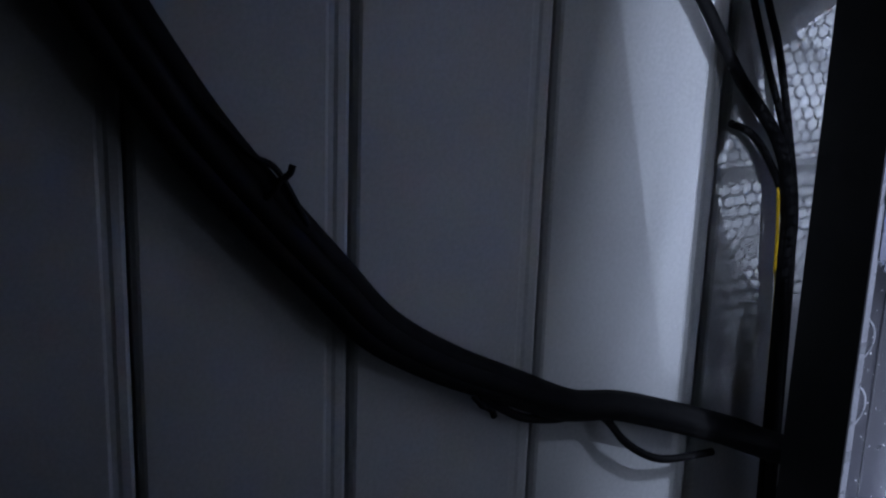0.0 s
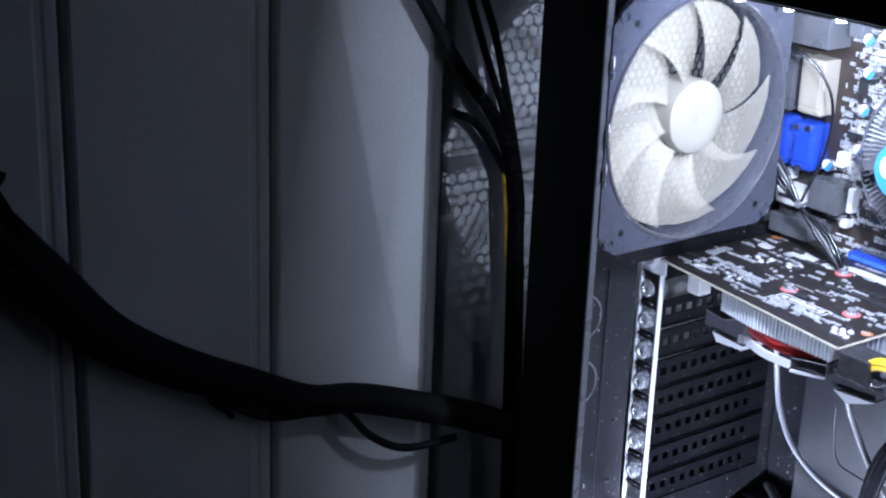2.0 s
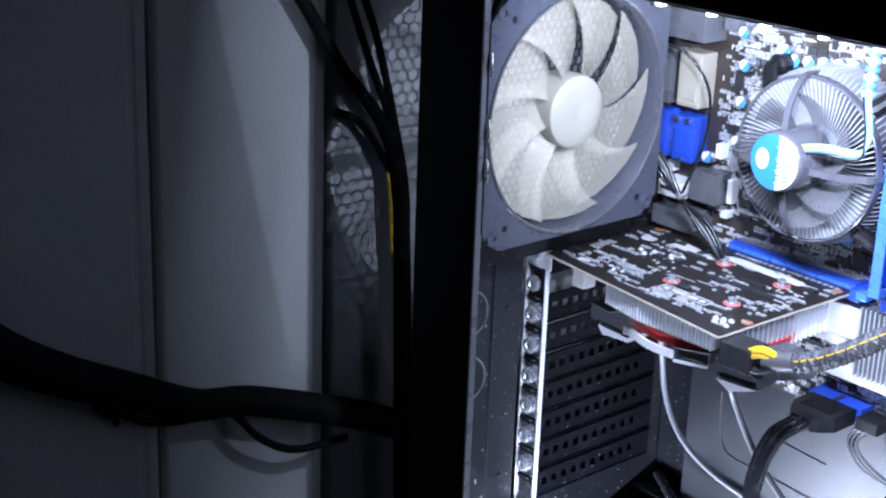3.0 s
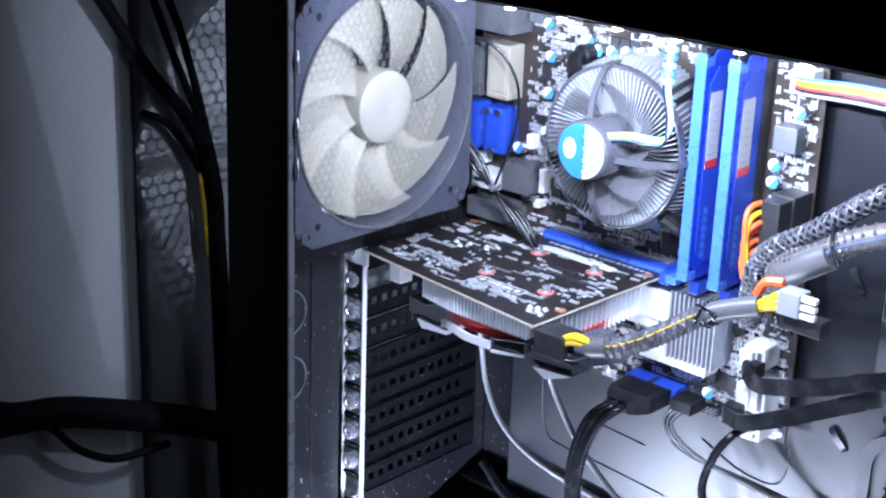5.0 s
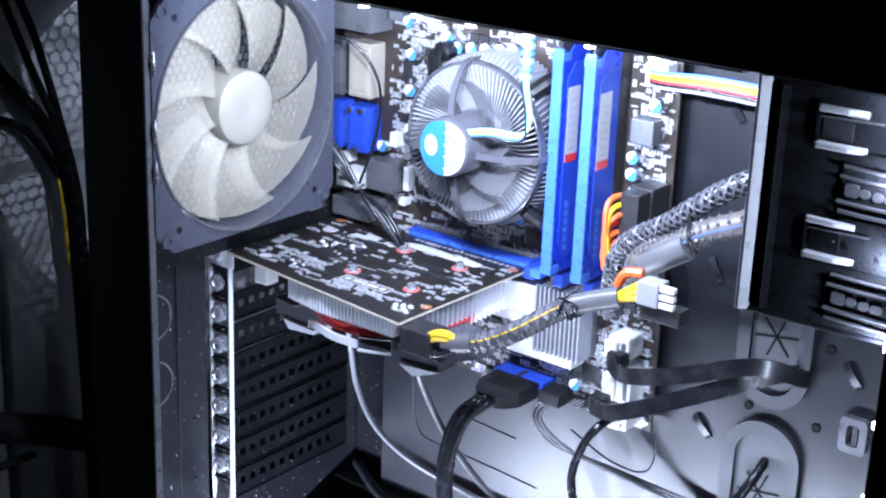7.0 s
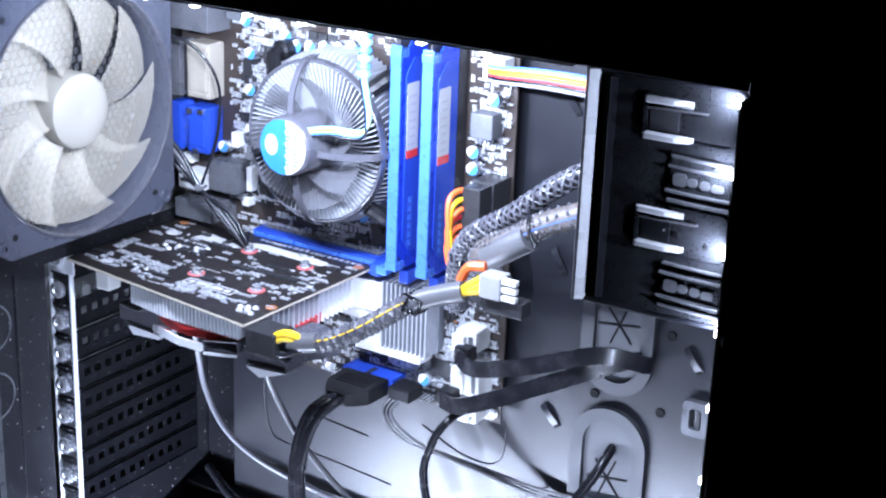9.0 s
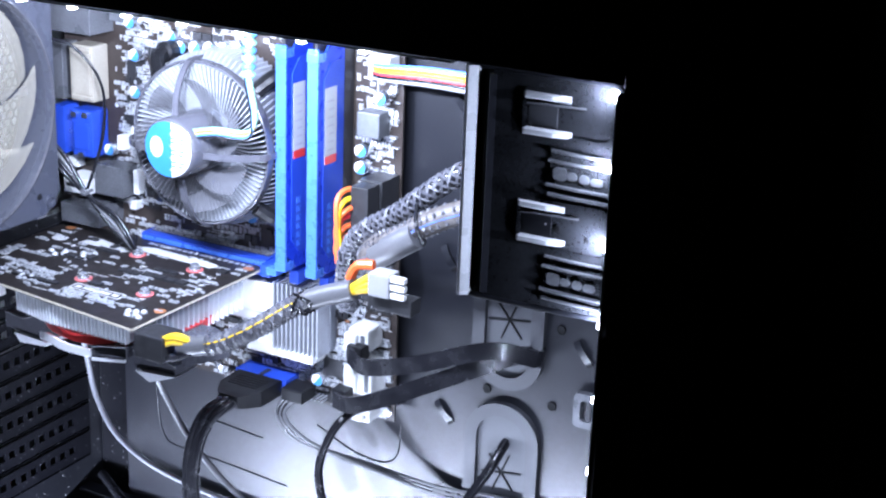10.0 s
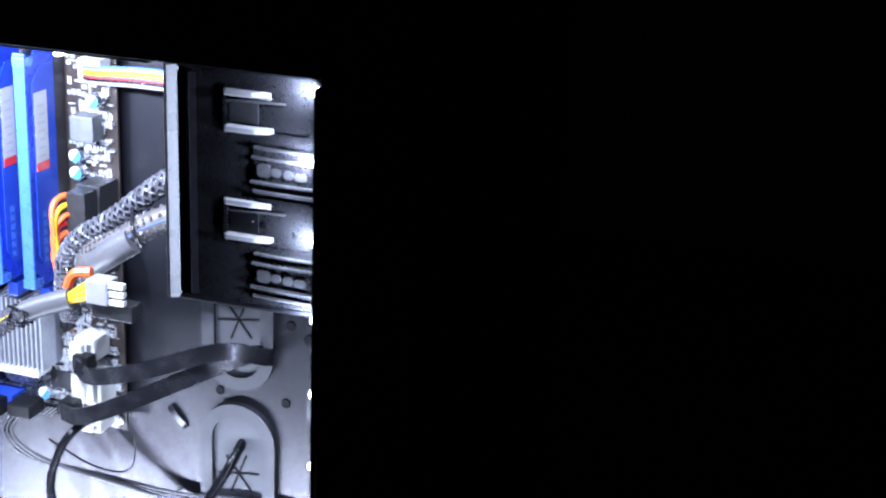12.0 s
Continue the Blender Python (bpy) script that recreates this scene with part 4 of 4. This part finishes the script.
pad([(4.7, 10.1), (5.0, 10.95), (5.5, 11.1), (8.0, 10.75), (8.1, 10.25), (7.7, 10.0)], SILK, "long white pad")
pad([(8.3, 10.9), (8.4, 11.5), (9.2, 11.7), (13.8, 11.4), (14.1, 11.15), (13.8, 10.7)], SILK, "long white pad")
for ex, ey, ea, eb in ((3.7, 3.85, 0.42, 0.36), (3.2, 10.0, 0.5, 0.42)):
    pad([(ex + ea * c, ey + eb * d) for c, d in circle[::4]], SILK, "oval white pad")
for bx0, bx1, by0, by1 in ((2.0, 2.6, 6.0, 7.8), (3.9, 4.3, 4.7, 5.9), (6.0, 7.4, 5.0, 5.4), (9.7, 10.6, 3.0, 3.3), (11.0, 12.2, 3.3, 3.55)):
    part("bare_pad", box(B(), bx0, bx1, by0, by1, GZ + 0.001, GZ + 0.03), SOLDER, card)
frame_mark = part("printed_frame", rings(B(), [[(11.0 + a, 4.35 + b, z) for a, b in o] for o, z in ((rounded(3.5, 0.8, 0.05), GZ), (rounded(3.3, 0.62, 0.04), GZ), (rounded(3.3, 0.62, 0.04), GZ + 0.012), (rounded(3.5, 0.8, 0.05), GZ + 0.012))], closed=True), SILK, card)
for k, (a, b) in enumerate(((9.5, 9.9), (10.05, 11.1), (11.2, 11.9), (12.05, 12.45))):
    part("print_bar", box(B(), a, b, 4.2, 4.5, GZ, GZ + 0.012), SILK, frame_mark)
for k, (bx, by) in enumerate(((14.6, 2.55), (15.0, 2.75), (14.75, 3.1), (15.15, 3.25), (14.35, 2.95), (15.4, 2.5), (5.0, 7.6), (5.4, 7.9), (5.2, 8.3), (6.3, 8.6), (6.6, 8.2), (4.4, 8.0), (6.9, 8.9), (5.5, 4.2), (6.0, 3.9), (6.6, 4.0))):
    part("solder_ball", lathe(B(), (bx, by, GZ), (0, 0, 1), [(0, 0.2), (0.08, 0.19), (0.15, 0.12), (0.18, 0.03)], 10), SOLDER, card, smooth=True)
for gx, gy in ((9.1, 5.4), (13.45, 5.4), (13.3, 10.0), (9.0, 10.2)):
    sc = part("spring_screw", lathe(B(), (gx, gy, GZ), (0, 0, 1), [(0, 0.36), (0.12, 0.36), (0.12, 0.26), (0.34, 0.26), (0.4, 0.18)], 16), CHROME, card, "chrome screw on a red washer", smooth=True)
    part("washer", lathe(B(), (gx, gy, GZ), (0, 0, 1), [(0, 0.5), (0.05, 0.5), (0.05, 0.36)], 18), WASHER, sc)
for gx, gy in ((16.0 - 0.3, 3.9), (15.7, 11.9), (2.4, 11.9)):
    part("copper_ring", lathe(B(), (gx, gy, GZ), (0, 0, 1), [(0, 0.33), (0.02, 0.33), (0.02, 0.17)], 16), COPPER, card)
part("heatsink_base", box(B(), 6.3, 15.0, 3.4, 11.4, 1.5, 2.1, 0.03), FIN, card)
hfin = part("heatsink_fin", box(B(), 6.8, 6.9, 2.5, 11.6, 0.92, 2.05), FIN, card)
for k in range(1, 32):
    again(hfin, 0.26 * k, -0.05 * k if k < 12 else -0.55, 0)
side_fin = part("side_fin", box(B(), 15.0, 15.9, 3.3, 3.42, 0.2, 2.05), FIN, card)
for k in range(1, 18):
    again(side_fin, 0.0, 0.45 * k, 0)
part("fan_ring", lathe(B(), (11.2, 6.9, 0.2), (0, 0, 1), [(0, 4.75), (0.5, 4.8), (0.5, 4.4), (0, 4.4)], 48, closed=True, caps=False), RED, card, "red ring of the card's fan", smooth=True)
part("fan_hub", lathe(B(), (11.0, 6.9, -0.15), (0, 0, 1), [(0, 1.6), (0.7, 1.7)], 24), BLACK, card)
for k in range(9):
    a = math.tau * k / 9
    part("fan_blade", ribbon(B(), [(11.0 + r * math.cos(a + t), 6.9 + r * math.sin(a + t), 0.15) for r, t in ((1.6, 0), (3, 0.1), (4.3, 0.3))], 1.6, 0.1, 4, (0.3, 0, 1)), BLACK, card)
for outline, y0, y1 in (([(4.2, -1.2), (4.2, -0.25), (5.6, -0.4), (7.0, 0.1), (7.4, -1.3), (5.6, -1.25)], 4.2, 6.8), ([(12.4, -0.35), (12.4, 0.2), (14.8, 0.65), (14.8, 0.0)], 2.15, 4.6), ([(15.1, -0.4), (15.2, 0.6), (17.0, 0.65), (18.0, 0.3), (18.0, -0.2), (17.0, -0.2)], 2.2, 7.0)):
    block_part = part("shroud_block", plate(B(), outline, y0, y1), SMOKE, card, "glossy black plastic shroud")
    part("edge_line", tube(B(), [(x, y0 - 0.02, z) for x, z in outline[1:4]], 0.05, 6, 1), TAPE, block_part)
for outline, y0, y1 in (([(4.9, -1.38), (7.3, -1.5), (7.3, -1.75), (5.3, -1.9)], 4.1, 6.0), ([(15.4, -0.5), (18.0, -0.3), (17.4, -0.55), (16.3, -0.95)], 2.1, 4.0)):
    part("pale_lip", plate(B(), outline, y0, y1), PALE, card)
part("pale_rim", ribbon(B(), [(7.2, 3.9, -1.0), (8.2, 2.9, -0.4), (9.3, 2.3, -0.1), (10.6, 2.1, -0.25), (12.4, 2.05, -0.2)], 0.2, 0.42, 4), PALE, card, "pale metal rim")
part("pale_rim", ribbon(B(), [(12.5, 2.05, -0.5), (13.6, 2.0, -0.3), (14.8, 2.05, -0.1)], 0.12, 0.14, 4), PALE, card)
part("shroud_arm", ribbon(B(), [(17.0, 3.0, 0.1), (18.4, 3.4, 0.5), (20.0, 4.2, 1.0)], 0.9, 0.5, 4), SMOKE, card, "glossy black plastic shroud arm")
part("crystal_part", box(B(), 3.6, 4.6, 3.0, 4.0, 0.9, 2.1, 0.1), WHITE, card)
part("power_socket", box(B(), 16.15, 18.0, 1.15, 2.9, 0.8, 2.15, 0.08), CHIP, card, "black power socket")

# ---- power supply below ----
psu = thing("power_supply", 8, 5, GROUND + 1.3, "low black steel power supply on the case floor", "power supply")
part("housing", box(B(), 0.4, 14.4, 6.0, 14.7, GROUND + 1.4, -19.6, 0.1), STEEL, psu)


# ---- cables inside ----
def cable(label, runs, name="cable", group=""):
    """One cable: rows of (part name, points, radius, material)."""
    x, y, z = runs[0][1][0]
    c = thing(name, x, y, z, label, "cable", group)
    for nm, pts, r, m in runs:
        part(nm, tube(B(), pts, r, 10, 7), m, c, smooth=True)
    return c


def braid(c, pts, r, m, turns, wire=0.07, ways=(1, -1), n=4):
    """Woven threads wound round a sleeve."""
    path = smooth_path(pts, 8)
    bm = B()
    for w in ways:
        for s in range(n):
            line = []
            for i, p in enumerate(path):
                way = path[min(i + 1, len(path) - 1)] - path[max(i - 1, 0)]
                _, side, up = basis(way)
                a = w * math.tau * turns * i / (len(path) - 1) + math.tau * s / n
                line.append(p + (side * math.cos(a) + up * math.sin(a)) * r)
            tube(bm, line, wire, 4, 2)
    tagged(part("braid", bm, m, c), kind="stuff")


trunk = [(24.0, 9.5, 2.6), (24.3, 8.6, 4.6), (25.4, 7.9, 7.2), (28.0, 7.8, 9.1), (31.2, 8.0, 11.6), (36.0, 8.5, 14.0)]
c = cable("thick black braided power cable bundle", [("sleeve", trunk, 0.52, CABLE)])
braid(c, trunk, 0.52, SLEEVE, 9, 0.10, n=5)
lower = [(26.0, 8.2, 5.6), (26.6, 7.5, 6.9), (28.6, 7.2, 8.2), (31.0, 7.3, 9.6), (36.5, 8.0, 11.8)]
c = cable("braided bundle with coloured wires showing through", [("core", lower, 0.62, SLEEVE2)])
braid(c, lower, 0.64, SLEEVE, 11, 0.085, n=6)
for k, m in enumerate((YELLOW, ORANGE, BLUEW, WHITEW, REDW)):
    part("wire", tube(B(), [Vector(p) + Vector((0, -0.55 * math.cos(k * 0.6 - 1.2), 0.55 * math.sin(k * 0.6 - 1.2))) for p in lower], 0.075, 6), m, c)
part("tape", tube(B(), [(27.0, 7.3, 6.75), (28.2, 7.0, 7.6), (29.4, 7.0, 8.4)], 0.72, 12), TAPE, c, "grey tape wrap", True)
part("cable_tie", tube(B(), [(29.2, 7.2, 9.9), (29.6, 6.5, 9.0), (29.9, 6.7, 8.1)], 0.1, 6), CABLE, c)
for k, m in enumerate((ORANGE, ORANGE, REDW, ORANGE, YELLOW, ORANGE)):
    z = 5.6 + 0.5 * k
    cable("coloured power wire leaving the main power socket", [("wire", [(23.6, 12.1, z + 0.4), (23.1 - 0.12 * (k % 3), 10.6, z + 0.5), (22.9 - 0.1 * (k % 2), 10.0, z - 0.6), (23.5, 9.8, 4.4 - 0.1 * k), (24.2, 9.5, 3.4)], 0.16, m)], "power_wire", "wires at the main power socket")
plug = thing("power_plug", 23.7, 11.5, 4, "black main power plug seated in its socket", "plug")
part("body", box(B(), 23.15, 24.25, 10.8, 12.0, 4.0, 8.9, 0.06), CHIP, plug)
part("latch", box(B(), 24.25, 24.5, 10.4, 11.8, 5.8, 7.0, 0.06), CHIP, plug)

# card power lead with a spare white plug
lead = [(19.2, 2.3, 1.75), (20.6, 2.6, 2.1), (22.2, 3.2, 3.0), (23.8, 4.2, 4.2), (24.6, 4.6, 4.7)]
c = cable("grey sleeved card power lead with yellow wires", [("sleeve", lead, 0.50, SLEEVE2)])
braid(c, lead, 0.53, SLEEVE, 8, 0.07, n=6)
part("tape", tube(B(), [(18.4, 2.1, 1.6), (19.2, 2.25, 1.75), (20.0, 2.4, 1.95)], 0.54, 12), TAPE, c, "grey tape wrap", True)
for k in range(4):
    part("wire", tube(B(), [(17.7, 1.5 + 0.3 * (k % 2), 1.95 - 0.25 * (k // 2)), (18.4, 1.7 + 0.25 * (k % 2), 2.2 - 0.25 * (k // 2)), (19.3, 2.1, 1.95 - 0.2 * (k // 2))], 0.19, 8), YELLOW, c, "yellow wire", True)
for k in range(3):
    part("wire", tube(B(), [(17.7, 1.5 + 0.3 * k, 1.1), (18.4, 1.6 + 0.3 * k, 1.05), (19.3, 2.0 + 0.1 * k, 1.5)], 0.15, 8), WHITEW if k else CABLE, c)
for k in range(4):
    part("wire", tube(B(), [Vector(p) + Vector((0, -0.46, 0.2 - 0.13 * k)) for p in lead], 0.05, 6), YELLOW if k % 2 == 0 else CABLE, c)
part("tape", tube(B(), [(24.4, 4.5, 4.6), (25.6, 4.8, 5.1), (27.0, 5.0, 5.6)], 0.55, 12), TAPE, c, "grey tape wrap", True)
braid(c, [(24.0, 4.3, 4.3), (24.9, 4.6, 4.8)], 0.6, CABLE, 3, 0.1, n=3)
spare = part("spare_plug", box(B(), 28.15, 29.35, 4.4, 5.5, 5.75, 6.95, 0.1), PLUGGREY, c, "unused pale grey plug")
for k in range(3):
    part("prong", box(B(), 29.35, 30.15, 4.5, 4.85, 5.8 + 0.42 * k, 6.08 + 0.42 * k, 0.05), WHITE, spare)
    part("wire", tube(B(), [(26.9, 4.9, 5.5 + 0.1 * k), (27.5, 4.8, 5.75 + 0.2 * k), (28.3, 4.9, 5.95 + 0.4 * k)], 0.19, 8), YELLOW, c, "yellow wire", True)
part("second_plug", box(B(), 28.2, 30.4, 4.8, 5.8, 4.9, 5.7, 0.06), CHIP, c, "unused dark plug")
part("wire", tube(B(), [(26.4, 5.6, 5.9), (26.9, 5.5, 6.7), (27.8, 5.6, 6.9)], 0.25, 8), ORANGE, c, "orange wire", True)

# flat drive leads
for k, pts in enumerate(([(22.9, 11.4, -1.15), (24.2, 11.0, -1.45), (27.4, 11.2, -0.55), (31.2, 12.2, 0.75), (33.4, 13.8, 0.2), (33.0, 14.9, 0.1)], [(22.2, 10.9, -3.85), (23.6, 10.6, -3.75), (26.0, 10.9, -2.7), (29.6, 12.0, -0.9), (32.0, 13.6, 0.1), (33.0, 14.7, 0.0)])):
    d = thing("drive_lead", *pts[0], "flat glossy black drive lead", "cable", "flat drive leads")
    part("ribbon", ribbon(B(), pts, 0.16, 0.95, 8), CABLE, d, smooth=True)
    part("plug", box(B(), pts[0][0] - 0.3, pts[0][0] + 0.7, pts[0][1] + 0.1, pts[0][1] + 1.1, pts[0][2] - 0.4, pts[0][2] + 0.5, 0.1), BLACK, d)
cable("black lead hanging down from a drive socket", [("lead", [(23.0, 12.4, -4.8), (22.6, 11.2, -5.2), (22.0, 10.7, -6.4), (21.6, 10.4, -8.6), (22.6, 10.2, -11.5), (24.5, 10.6, -15.0)], 0.25, CABLE)])
# front connector lead
usb = thing("front_panel_lead", 17, 8, -4, "thick black front panel lead with a blue-edged plug", "cable")
def flat_loop(x0, x1, y, z0, z1, lean=0.0):
    return [(x0, y, z0), (x1, y, z0 - lean), (x1, y, z1 - lean), (x0, y, z1)]


part("plug", rings(B(), [flat_loop(14.75, 17.7, 12.35, -5.2, -4.35), flat_loop(14.7, 17.75, 12.2, -5.25, -4.3), flat_loop(14.8, 17.7, 10.3, -5.25, -4.3), flat_loop(15.2, 17.2, 9.5, -5.2, -4.35), flat_loop(15.5, 16.9, 9.1, -5.1, -4.4)]), BLACK, usb, "ribbed black plug body")
for k in range(5):
    part("grip_rib", box(B(), 15.2, 17.3, 10.4 + 0.28 * k, 10.52 + 0.28 * k, -4.32, -4.24, 0.02), BLACK, usb)
for k, (dx, dz) in enumerate(((-0.4, 0.0), (0.0, 0.08), (0.4, -0.02), (0.15, -0.3))):
    part("lead", tube(B(), [(16.2 + dx, 9.4, -4.75 + dz), (16.1 + dx, 8.7, -4.85 + dz), (15.5 + dx, 8.0, -5.6 + dz), (15.0 + 0.9 * dx, 7.5, -7.4), (14.9 + 0.8 * dx, 7.2, -9.8), (15.6 + 0.8 * dx, 7.0, -13), (17, 7, -16.5)], 0.25, 10), CABLE, usb, smooth=True)
front_socket = block("front_panel_socket", (14.4, 18.0, 12.35, BOARD_Y, -5.1, -4.3), BLUE, "blue front panel socket", 0.06)
block("notch", (16.1, 16.4, 12.3, 13.2, -4.32, -4.26), CHIP, "", 0.0, front_socket)
for k in range(5):
    cable("thin black front panel wire", [("wire", [(18.4 + 0.18 * k, 12.0, -4.9), (18.2 + 0.12 * k, 11.2, -5.9), (19.2 + 0.3 * k, 11.6, -7.4), (23.0 + 0.3 * k, 13.2, -8.6 - 0.1 * k), (27.5, 14.2, -9.4 - 0.12 * k), (31.5, 14.3, -9.0 - 0.2 * k), (36, 14.3, -9.2)], 0.12, CABLE if k % 2 else TAPE)], "panel_wire", "front panel wires")
part("plug", box(B(), 18.15, 19.6, 11.6, 13.2, -5.2, -4.4, 0.1), BLACK, bpy.data.objects["panel_wire"])
# graphics fan lead, sleeved lead, grommet cable
cable("glossy dark lead under the graphics card, drawn pale grey for highlight", [("lead", [(7.6, 6.6, -1.2), (7.1, 7.6, -3.6), (7.3, 8.0, -6.2), (8.6, 8.1, -8.4), (11.0, 8.2, -9.8), (14.5, 8.4, -10.6), (19, 9, -11.5)], 0.17, WHITEW)])
cable("thin sleeved lead with a red tip", [("lead", [(12.3, 7.4, -3.2), (12.6, 8.0, -5.0), (13.8, 8.6, -7.6), (16.0, 9.0, -10.0), (19.5, 9.4, -12.6)], 0.19, TAPE), ("tip", [(12.25, 7.3, -2.6), (12.3, 7.4, -3.2)], 0.22, RED)])
cable("grey cable passing through the lower grommet", [("lead", [(31.3, 14.9, -5.6), (31.0, 13.6, -6.8), (30.0, 12.8, -8.8), (28.6, 12.2, -11.5), (27, 12, -14)], 0.28, CABLE)])
cable("black cable lying along the case floor", [("lead", [(3.5, 12.5, -14.5), (7, 11.5, -15.8), (13, 11, -16.4), (20, 11, -16.8), (30, 11, -17)], 0.3, CABLE)])
# fan lead to the board
for k in range(4):
    cable("thin black fan lead draped towards the board", [("wire", [(3.2, 9.2, 9.0 - 0.35 * k), (4.2 - 0.1 * k, 9.9, 7.4 - 0.3 * k), (5.4 + 0.12 * k, 10.0, 5.6 - 0.1 * k), (7.0 + 0.25 * k, 10.1, 3.9 + 0.15 * k), (8.6 + 0.1 * k, 10.1, 2.75), (8.4, 10.6, 2.55), (7.7 + 0.2 * k, 10.9, 3.3)], 0.13, TAPE if k == 1 else CABLE)], "fan_wire", "fan lead wires")
part("lead_tie", tube(B(), [(5.2, 9.8, 5.75), (5.55, 9.7, 5.55), (6.0, 9.9, 5.9)], 0.1, 6), TAPE, bpy.data.objects["fan_wire"])
cable("thin black lead bowing across the sockets", [("wire", [(2.5, 9.3, 14.6), (4.6, 10.2, 14.2), (6.0, 11.0, 12.0), (5.8, 11.2, 8.8), (5.0, 10.6, 5.6)], 0.09, CABLE)])
# cooler lead: four coloured wires up to the top edge, and front wires from the upper header
for k, m in enumerate((CABLE, COOLBLUE, YELLOW, COOLGREEN)):
    cable("thin coloured cooler wire", [("wire", [(15.2, 7.6, 10.95 + 0.14 * k), (16.6, 7.8, 11.2 + 0.15 * k), (18.2, 8.4, 11.2 + 0.14 * k), (18.6 + 0.1 * k, 8.2, 12.6), (18.3 + 0.12 * k, 8.0, 15.0), (18.3 + 0.12 * k, 8.4, 17.6), (18.5, 10, 18.6)], 0.085, m)], "cooler_wire", "cooler lead wires")
wrap = thing("cable_wrap", 18.4, 8.1, 15, "pale ringed wrap round the cooler wires", "cable wrap")
for k in range(7):
    part("ring", lathe(B(), (18.48, 8.1 + 0.03 * k, 14.6 + 0.42 * k), (0, 0.1, 1), [(0, 0.30), (0.1, 0.38), (0.24, 0.38), (0.34, 0.30)], 12), (COOLGREEN, COOLBLUE)[k % 2], wrap)
for k, m in enumerate((BLUEW, YELLOW, YELLOW, REDW, CABLE, WHITEW)):
    cable("coloured wire from the upper header to the drive cage", [("wire", [(23.5, 12.4, 15.25 - 0.14 * k), (25.0, 11.0, 15.6 - 0.15 * k), (28.0, 10.4, 15.95 - 0.17 * k), (31.5, 10.0, 16.05 - 0.18 * k), (37.0, 9.0, 16.2 - 0.18 * k)], 0.11, m)], "header_wire", "wires from the upper header")

# ---- cables behind the case ----
bundle = thing("cable_bundle", -8.5, -20, -6, "thick black cable bundle tied along the wall", "cable")
main = [(-7.6, -47.0, 27.0), (-7.8, -43.9, 22.0), (-8.0, -41.3, 17.8), (-8.0, -38.1, 12.85), (-8.0, -34.5, 8.3), (-8.0, -31.0, 4.2), (-8.0, -28.0, 0.8), (-8.0, -24.2, -1.8), (-8.0, -19.8, -4.05), (-8.0, -15.9, -5.95), (-8.0, -12.6, -6.6), (-8.0, -9.7, -7.6), (-7.7, -4.5, -9.6), (-7.4, -1.5, -11.0), (-6.5, 1.0, -12)]
offs = ((0.1, 0.85, 0.55), (0.3, -0.85, -0.6), (0.5, 0.0, 0.0), (0.7, -0.35, 0.2))
for k, (ox, oy, oz) in enumerate(offs):
    pts = []
    for i, p in enumerate(main):
        f = max(0.3, 1.25 - 0.1 * i)
        pts.append(Vector(p) + Vector((ox * f, oy * f * math.cos(0.55 * i * (k == 3)), oz * f)))
    part("strand", tube(B(), pts, (0.7, 0.72, 0.75, 0.45)[k], 12), DULL, bundle, smooth=True)
part("thin_strand", tube(B(), [(-7.4, -38.2, 14.4), (-7.1, -36.9, 13.1), (-7.0, -35.5, 11.5), (-7.0, -34.1, 10.5), (-7.3, -32.4, 7.4)], 0.16, 8), DULL, bundle, smooth=True)
part("thin_strand", tube(B(), [(-7.8, -21.8, -4.4), (-8.0, -21.2, -4.7), (-8.0, -18.9, -6.2), (-8.0, -16.6, -6.8), (-8.0, -13.4, -7.15), (-8.0, -11.2, -9.5), (-8.0, -8.5, -11.1), (-8, -4.6, -11.4)], 0.26, 8), DULL, bundle, smooth=True)
for ty, tz in ((-33.9, 10.1), (-21.8, -4.6)):
    s = 1 if tz > 0 else -1
    tie = part("cable_tie", tube(B(), [(-6.9, ty - 0.9, tz - 0.9 * s), (-6.6, ty - 0.5, tz - 0.4 * s), (-7.0, ty, tz)], 0.16, 8), DULL, bundle)
    part("tie_end", tube(B(), [(-7.0, ty - 0.3, tz - 0.2 * s), (-6.9, ty + 0.35, tz + 0.2 * s), (-6.9, ty + 0.55, tz + 0.65 * s)], 0.2, 8), DULL, tie)
for k, pts in enumerate(([(-8.5, -10.4, 20.2), (-8.5, -7.9, 16.9), (-8.5, -5.1, 12.7), (-8.3, -1.9, 8.6), (-8.0, -0.6, 4.0), (-7.9, -0.5, -1.0), (-7.6, -0.3, -9), (-7.4, 0.4, -20)], [(-8.4, -4.9, 20.0), (-8.4, -3.4, 16.4), (-8.4, -2.4, 13.9), (-8.3, -1.0, 8.6), (-8.0, -0.2, 3.8), (-7.9, -0.2, -2), (-7.6, 0, -20)],
                         [(-8.2, -5.7, 19.6), (-8.2, -4.6, 16.5), (-8.2, -3.2, 13.0), (-8.2, -1.6, 9.2), (-8.1, -0.4, 5.0), (-7.7, -0.1, -2), (-7.3, 0.3, -20)], [(-9.0, -5.0, 9.8), (-8.9, -3.4, 9.0), (-8.7, -2.0, 7.2), (-8.3, -0.9, 4.5), (-8.1, -0.7, 0), (-7.8, -0.3, -20)])):
    cable("black computer cable hanging behind the case", [("lead", pts, (0.42, 0.26, 0.24, 0.26)[k], DULL)], "hanging_cable", "cables behind the case")
cable("thin yellow-green lead among the black cables", [("lead", [(-8.4, -1.4, 6.0), (-8.3, -1.15, 3.0), (-8.35, -0.95, 0.5), (-8.7, -0.3, -3), (-8.6, 0.2, -20)], 0.11, YELLOW)], "hanging_cable")
